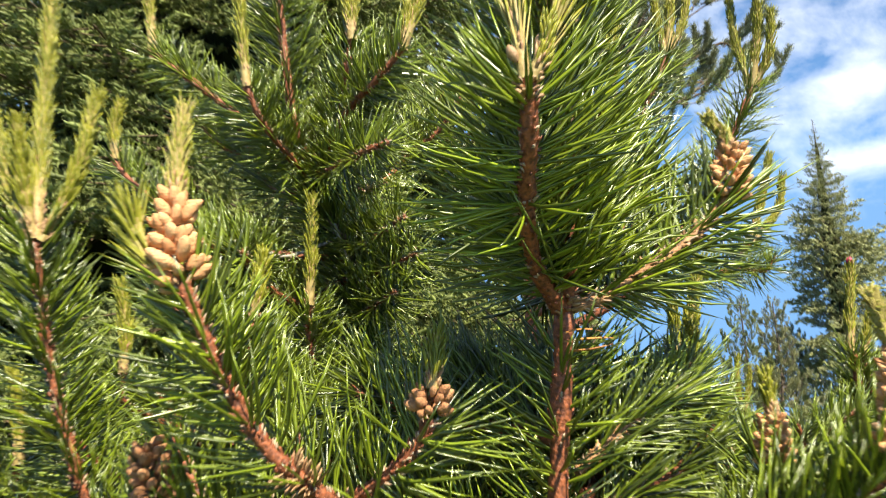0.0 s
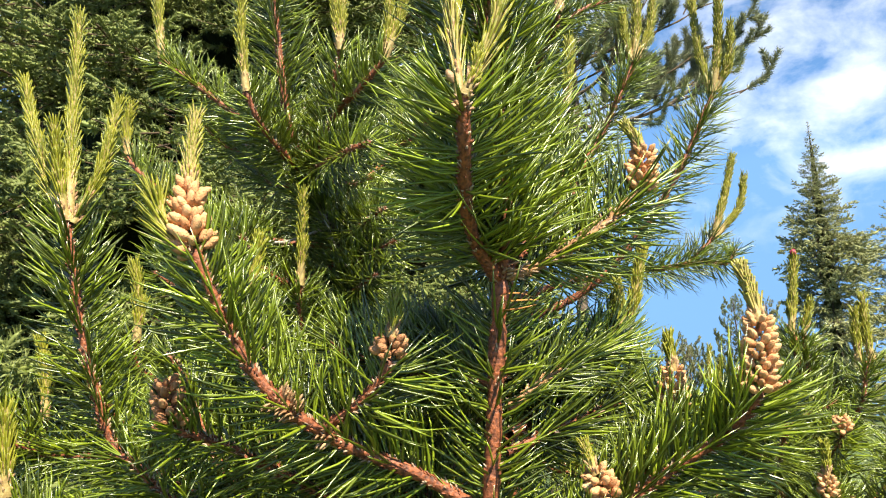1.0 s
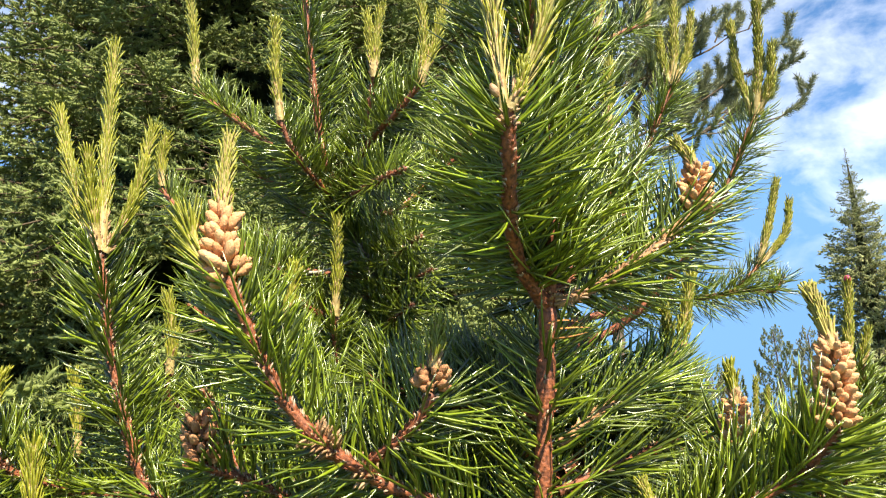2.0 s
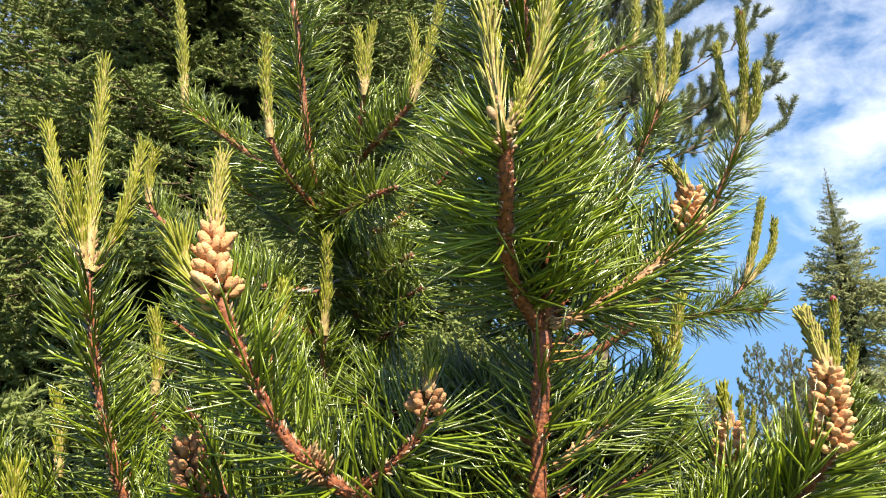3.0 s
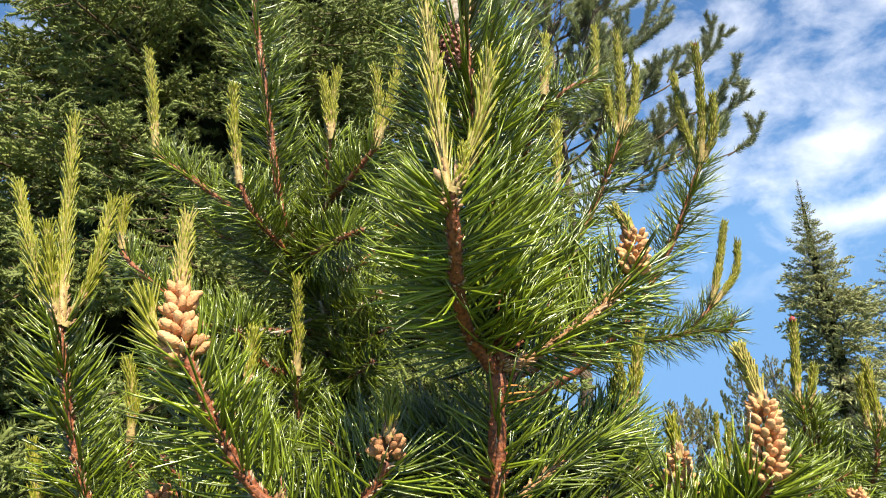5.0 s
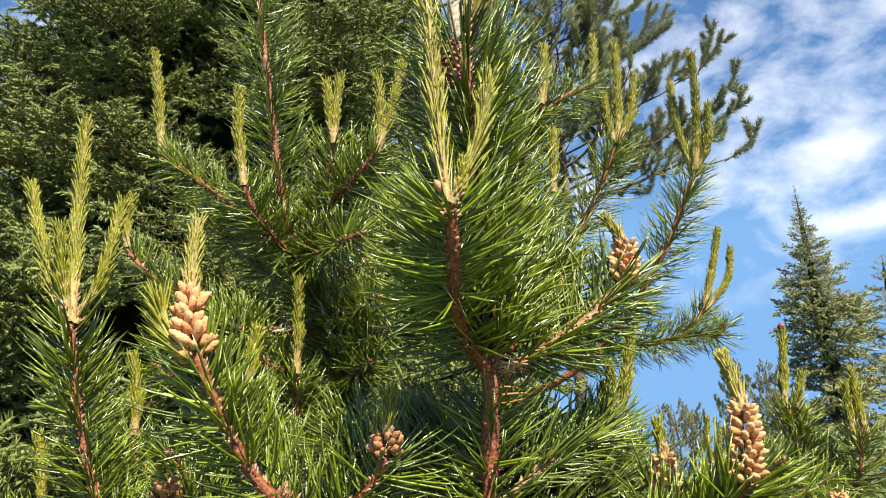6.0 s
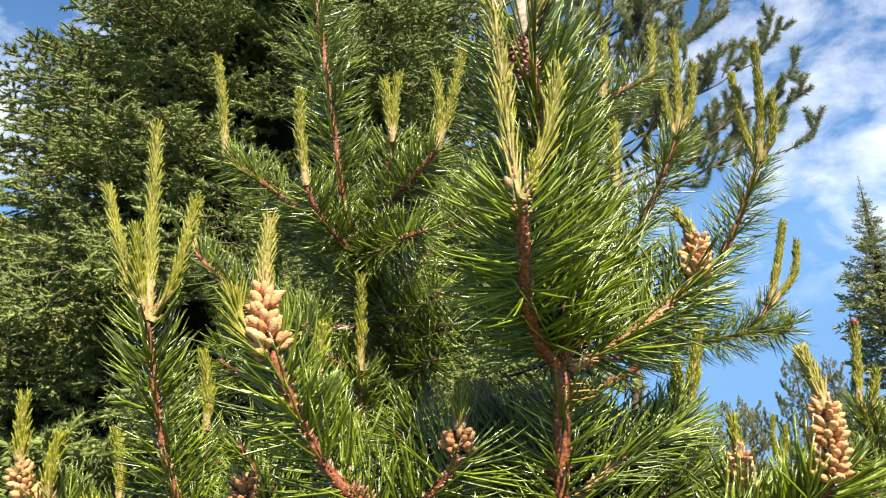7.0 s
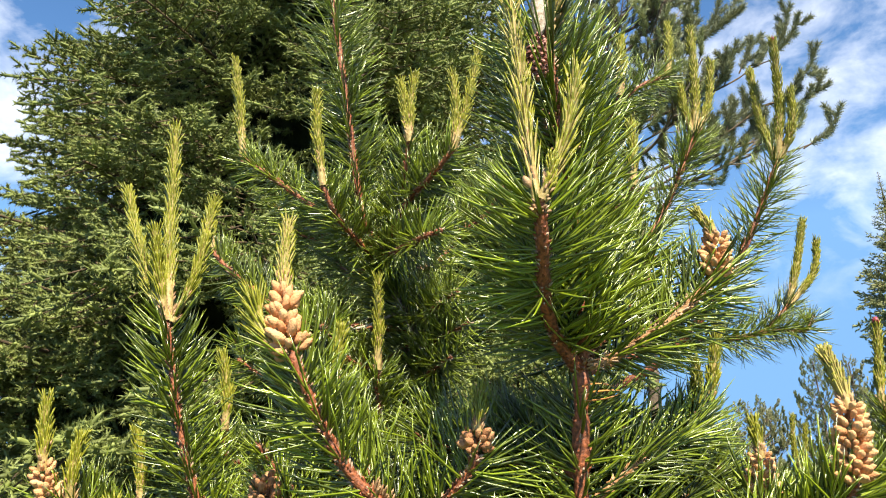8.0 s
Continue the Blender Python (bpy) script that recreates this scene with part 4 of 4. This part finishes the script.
def spruce(x, y, height, spread, limbs, count, label, lean=(0, 0), low=0.25, power=0.8, wild=0.2, crowd=0.9, solid=0.15, back_limbs=None, droop=0, seed=None, gaps=(), cap=9.0):
    tree = tree_at("spruce_tree", x, y, label, "tree")
    line = [(x, y, 0), (x + lean[0] * 0.5, y + lean[1] * 0.5, height * 0.5), (x + lean[0], y + lean[1], height)]
    part("trunk", stem_mesh("trunk", line, 0.012 * height, 0.004, mat=MAT_OLD_BARK, sides=12), tree)
    # solid lumpy core closes the crown; its dark colour paints the inner shade
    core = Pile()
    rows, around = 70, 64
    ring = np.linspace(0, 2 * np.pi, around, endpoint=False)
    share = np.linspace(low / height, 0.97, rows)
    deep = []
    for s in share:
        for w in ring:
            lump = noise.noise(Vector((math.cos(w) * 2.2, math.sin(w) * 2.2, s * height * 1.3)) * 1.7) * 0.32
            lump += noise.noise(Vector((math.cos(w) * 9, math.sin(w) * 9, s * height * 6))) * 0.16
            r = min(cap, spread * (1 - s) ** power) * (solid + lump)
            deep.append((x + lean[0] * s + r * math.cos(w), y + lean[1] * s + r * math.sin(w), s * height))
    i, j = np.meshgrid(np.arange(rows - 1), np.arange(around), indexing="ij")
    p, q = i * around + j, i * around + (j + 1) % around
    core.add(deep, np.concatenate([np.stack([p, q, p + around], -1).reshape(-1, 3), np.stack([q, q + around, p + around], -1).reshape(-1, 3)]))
    part("inner_foliage", core.mesh("inner_foliage", (MAT_SHADE_CORE if solid > 0.3 else MAT_FAR_SHADE_CORE,)), tree, "solid crown core coloured dark for the shade inside the foliage")
    dice = random.Random(seed) if seed else random
    for k in range(count):
        s = low / height + (1 - low / height) * ((k + 0.5) / count) ** crowd
        z = height * min(s, 0.995)
        r = min(cap, spread * (1 - s) ** power) * dice.uniform(1 - wild, 1 + wild) + 0.05 * min(cap, spread)
        w = k * 2.39996 + dice.uniform(-0.3, 0.3)
        pitch = -14 - droop + 44 * s + dice.uniform(-48, 48) * wild
        tip_x, tip_y, tip_z = x + r * math.cos(w), y + r * math.sin(w), z + r * math.sin(radians(pitch))
        if any(abs(tip_x - gx) < wide and abs(tip_z - gz) < tall and tip_y < gy for gx, gy, gz, wide, tall in gaps):
            continue
        g = r / limbs[0][0]
        pick = back_limbs if back_limbs and (math.sin(w) > 0.08 or z < 1.1 or z > 4.7 or tip_x > 1.1) else limbs
        ob = part("limb", pick[k % len(pick)][1], tree)
        ob.matrix_parent_inverse = Matrix()
        ob.matrix_basis = tree.matrix_world.inverted() @ pose(x + lean[0] * s, y + lean[1] * s, z) @ Matrix.Rotation(w, 4, "Z") @ Matrix.Rotation(-radians(pitch), 4, "Y") @ Matrix.Rotation(dice.uniform(-0.3, 0.3) * (2.0 if droop else 1.0), 4, "X") @ Matrix.Diagonal((g, g, g, 1))
    return tree


def tuft_limb(reach, per, size=0.055, width=0.0030, leaf=None):
    """A limb of an older pine: upturned shoots along a bare, crooked arm."""
    pile = Pile()
    axis = [(0, 0, 0), (reach * 0.3, 0.05 * reach, -0.02), (reach * 0.65, -0.04 * reach, 0.02 * reach), (reach, 0.02, 0.22 * reach)]
    line, tan, run = curve(axis, 30)
    tube(pile, line, tan, np.linspace(0.016, 0.005, 30) * reach, 6, 0)
    starts, ends = [], []
    for k in range(int(17 * reach)):
        s = random.uniform(0.3, 1.0)
        at = np.array([np.interp(s * 29, np.arange(30), line[:, c]) for c in range(3)])
        e = random.choice((-1, 1))
        w = radians(random.uniform(15, 70)) * e
        n = random.uniform(0.16, 0.42) * reach * (1.15 - s * 0.6)
        mid = at + n * np.array([math.cos(w), math.sin(w), random.uniform(-0.05, 0.25)])
        tipv = mid + random.uniform(0.12, 0.2) * np.array([math.cos(w) * 0.6, math.sin(w) * 0.6, random.uniform(0.5, 0.95)])
        l2, t2, _ = curve([at, (at + mid) / 2 - (0, 0, 0.01), mid, tipv], 12)
        tube(pile, l2, t2, np.linspace(0.006, 0.003, 12), 5, 0)
        for a in range(6, 11):
            starts.append(l2[a])
            ends.append(l2[a + 1])
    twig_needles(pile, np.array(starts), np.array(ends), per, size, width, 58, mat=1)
    return pile.mesh("limb", (MAT_OLD_BARK, leaf or MAT_FAR_PINE))


def old_pine(x, y, height, spread, limbs, count, label, low=1.0):
    tree = tree_at("pine_tree", x, y, label, "tree")
    part("trunk", stem_mesh("trunk", [(x, y, 0), (x + 0.06, y, height * 0.5), (x, y, height)], 0.012 * height, 0.008, mat=MAT_OLD_BARK, sides=12), tree)
    for k in range(count):
        s = (k + 0.5) / count
        z = low + (height - low) * s * 0.98
        g = (spread * (1 - s) ** 0.6 * random.uniform(0.55, 1.12) + 0.15) / limbs[0][0]
        ob = part("limb", limbs[k % len(limbs)][1], tree)
        ob.matrix_parent_inverse = Matrix()
        ob.matrix_basis = tree.matrix_world.inverted() @ pose(x, y, z) @ Matrix.Rotation(k * 2.39996 + random.uniform(-0.3, 0.3), 4, "Z") @ Matrix.Rotation(-radians(random.uniform(5, 30) + 30 * s), 4, "Y") @ Matrix.Diagonal((g, g, g, 1))
    return tree


def sky_bough(tree, axis, tufts):
    """A crooked limb of the older pine with upturned bottle-brush tufts on it."""
    line, tan, run = curve(axis, 40)
    limb = Pile()
    tube(limb, line, tan, np.linspace(0.011, 0.004, 40) * (1 + rng(-0.15, 0.15, 40)), 6)
    ob = part("limb", limb.mesh("limb", (MAT_LIMB,)), tree)
    more = []
    for _ in range(7):
        k = random.randint(8, 29)
        lean = random.uniform(-0.02, 0.14)
        more.append(((line[k, 0], line[k, 2]), (line[k, 0] + lean, line[k, 2] + random.uniform(0.06, 0.12)), (line[k, 0] + lean * 1.5, line[k, 2] + random.uniform(0.16, 0.26))))
    for way in tufts + more:
        depth = random.uniform(-0.12, 0.12)
        y = np.interp(way[0][0], line[:, 0], line[:, 1])
        pts = [(way[0][0], y, way[0][1]), (way[1][0], y + depth * 0.6, way[1][1]), (way[2][0], y + depth, way[2][1])]
        l2, t2, _ = curve(pts, 22)
        pile = Pile()
        tube(pile, l2, t2, np.linspace(0.006, 0.003, 22), 5, 0)
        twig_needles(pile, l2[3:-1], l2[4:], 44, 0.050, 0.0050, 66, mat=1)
        for e in (7, 12, 16):
            turn = unit(t2[e] + np.random.normal(size=3) * 0.55)
            l3, t3, _ = curve([l2[e], l2[e] + turn * 0.05, l2[e] + turn * 0.10 + (0, 0, 0.02)], 8)
            tube(pile, l3, t3, np.linspace(0.004, 0.002, 8), 4, 0)
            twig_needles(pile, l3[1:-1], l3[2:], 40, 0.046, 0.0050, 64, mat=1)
        part("tuft", pile.mesh("tuft", (MAT_LIMB, MAT_ELDER)), ob)


random.seed(5)
np.random.seed(5)
SPRAYS = [(1.3, fan_limb(1.3, 30, size=0.021, width=0.0050, core=0.27, puff=0.6)) for _ in range(6)]
BACK_SPRAYS = [(1.3, fan_limb(1.3, 6, twig=0.12, size=0.03, width=0.016, step=0.1, gap=0.07)) for _ in range(2)]
FAR_SPRAYS = [(1.3, fan_limb(1.3, 20, twig=0.17, size=0.065, width=0.020, step=0.17, gap=0.10, mats=(MAT_OLD_BARK, MAT_BLUE_SPRUCE), puff=0.9, hang=0.6, core=0.3)) for _ in range(4)]
TUFTS = [(1.2, tuft_limb(1.2, 66, 0.060, 0.0048)) for _ in range(3)]

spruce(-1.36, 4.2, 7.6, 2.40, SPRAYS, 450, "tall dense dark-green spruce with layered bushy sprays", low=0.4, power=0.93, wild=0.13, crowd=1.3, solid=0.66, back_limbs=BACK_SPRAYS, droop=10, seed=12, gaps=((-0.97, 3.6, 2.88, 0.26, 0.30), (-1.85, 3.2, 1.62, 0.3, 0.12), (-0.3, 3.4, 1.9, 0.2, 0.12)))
for _ in range(1000):
    random.random()
elder = old_pine(0.75, 4.6, 4.9, 0.85, TUFTS, 50, "older pine with grey-green tufts and gaps of sky", low=3.0)
sky_bough(elder, [(0.76, 4.6, 3.05), (1.18, 4.6, 3.245), (1.47, 4.58, 3.41), (1.715, 4.6, 3.575), (1.84, 4.6, 3.53)], [
    ((1.75, 3.55), (1.98, 3.78), (2.066, 3.96)), ((1.82, 3.51), (2.02, 3.63), (2.12, 3.80)), ((1.70, 3.56), (1.86, 3.62), (1.96, 3.70)),
    ((1.42, 3.39), (1.45, 3.48), (1.50, 3.59)), ((1.15, 3.24), (1.22, 3.38), (1.26, 3.50))])
sky_bough(elder, [(0.76, 4.62, 2.95), (1.25, 4.65, 3.2), (1.63, 4.62, 3.32), (1.77, 4.6, 3.225), (1.97, 4.6, 3.275)], [((1.90, 3.24), (2.07, 3.35), (2.168, 3.525)), ((1.2, 3.18), (1.3, 3.26), (1.4, 3.37))])
sky_bough(elder, [(0.75, 4.58, 3.45), (1.15, 4.55, 3.58), (1.5, 4.57, 3.74), (1.66, 4.6, 3.85), (1.80, 4.6, 3.90)], [
    ((1.33, 3.63), (1.43, 3.78), (1.53, 3.98)), ((1.55, 3.80), (1.64, 3.98), (1.663, 4.09)), ((1.62, 3.85), (1.71, 3.91), (1.775, 4.04)),
    ((1.79, 3.90), (1.88, 4.10), (1.945, 4.29)), ((1.80, 3.92), (1.93, 4.07), (1.98, 4.20)), ((1.1, 3.58), (1.2, 3.72), (1.24, 3.90)), ((1.25, 3.62), (1.34, 3.80), (1.36, 3.95))])
sky_bough(elder, [(0.74, 4.62, 3.8), (1.0, 4.6, 3.92), (1.25, 4.6, 4.03), (1.35, 4.6, 4.09)], [
    ((1.27, 4.04), (1.48, 4.16), (1.60, 4.25)), ((1.33, 4.09), (1.556, 4.30), (1.67, 4.52)), ((1.30, 4.06), (1.44, 4.25), (1.50, 4.45)),
    ((1.1, 3.96), (1.25, 4.16), (1.30, 4.38)), ((0.95, 3.9), (1.06, 4.15), (1.12, 4.4)), ((1.0, 3.92), (1.2, 4.0), (1.35, 4.14))])
sky_bough(elder, [(0.74, 4.6, 4.15), (0.95, 4.6, 4.25), (1.25, 4.6, 4.40)], [((0.92, 4.2), (1.06, 4.38), (1.21, 4.70)), ((1.2, 4.37), (1.386, 4.45), (1.45, 4.65)), ((1.1, 4.33), (1.2, 4.5), (1.3, 4.75))])
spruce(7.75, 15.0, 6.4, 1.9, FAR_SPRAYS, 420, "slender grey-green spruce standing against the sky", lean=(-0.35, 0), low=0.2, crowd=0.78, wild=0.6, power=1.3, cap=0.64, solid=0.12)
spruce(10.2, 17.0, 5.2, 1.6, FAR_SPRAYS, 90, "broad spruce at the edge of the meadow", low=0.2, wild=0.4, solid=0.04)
# the last two limbs wear the needles paled for haze
CLOSE_TUFTS = [(1.2, tuft_limb(1.2, 60, 0.085, 0.0085, leaf)) for leaf in (MAT_FAR_PINE, MAT_FAR_PINE, MAT_HAZED_PINE, MAT_HAZED_PINE)]
old_pine(4.67, 12.5, 2.40, 0.55, CLOSE_TUFTS[:2], 46, "small distant pine with dark-green pointed crown", low=0.15)
old_pine(5.43, 13.0, 2.40, 0.60, CLOSE_TUFTS[2:], 44, "small distant pine with grey-green crown paled for haze", low=0.15)
old_pine(3.75, 13.0, 1.66, 0.80, CLOSE_TUFTS[2:], 15, "low distant pine with sparse haze-paled grey-green twigs", low=0.15)
old_pine(4.35, 14.2, 1.76, 0.70, CLOSE_TUFTS[1:3], 15, "low distant pine with sparse haze-paled grey-green twigs", low=0.15)
old_pine(6.98, 16.0, 1.95, 0.80, CLOSE_TUFTS[:2], 40, "low distant pine with dark-green twigs", low=0.15)
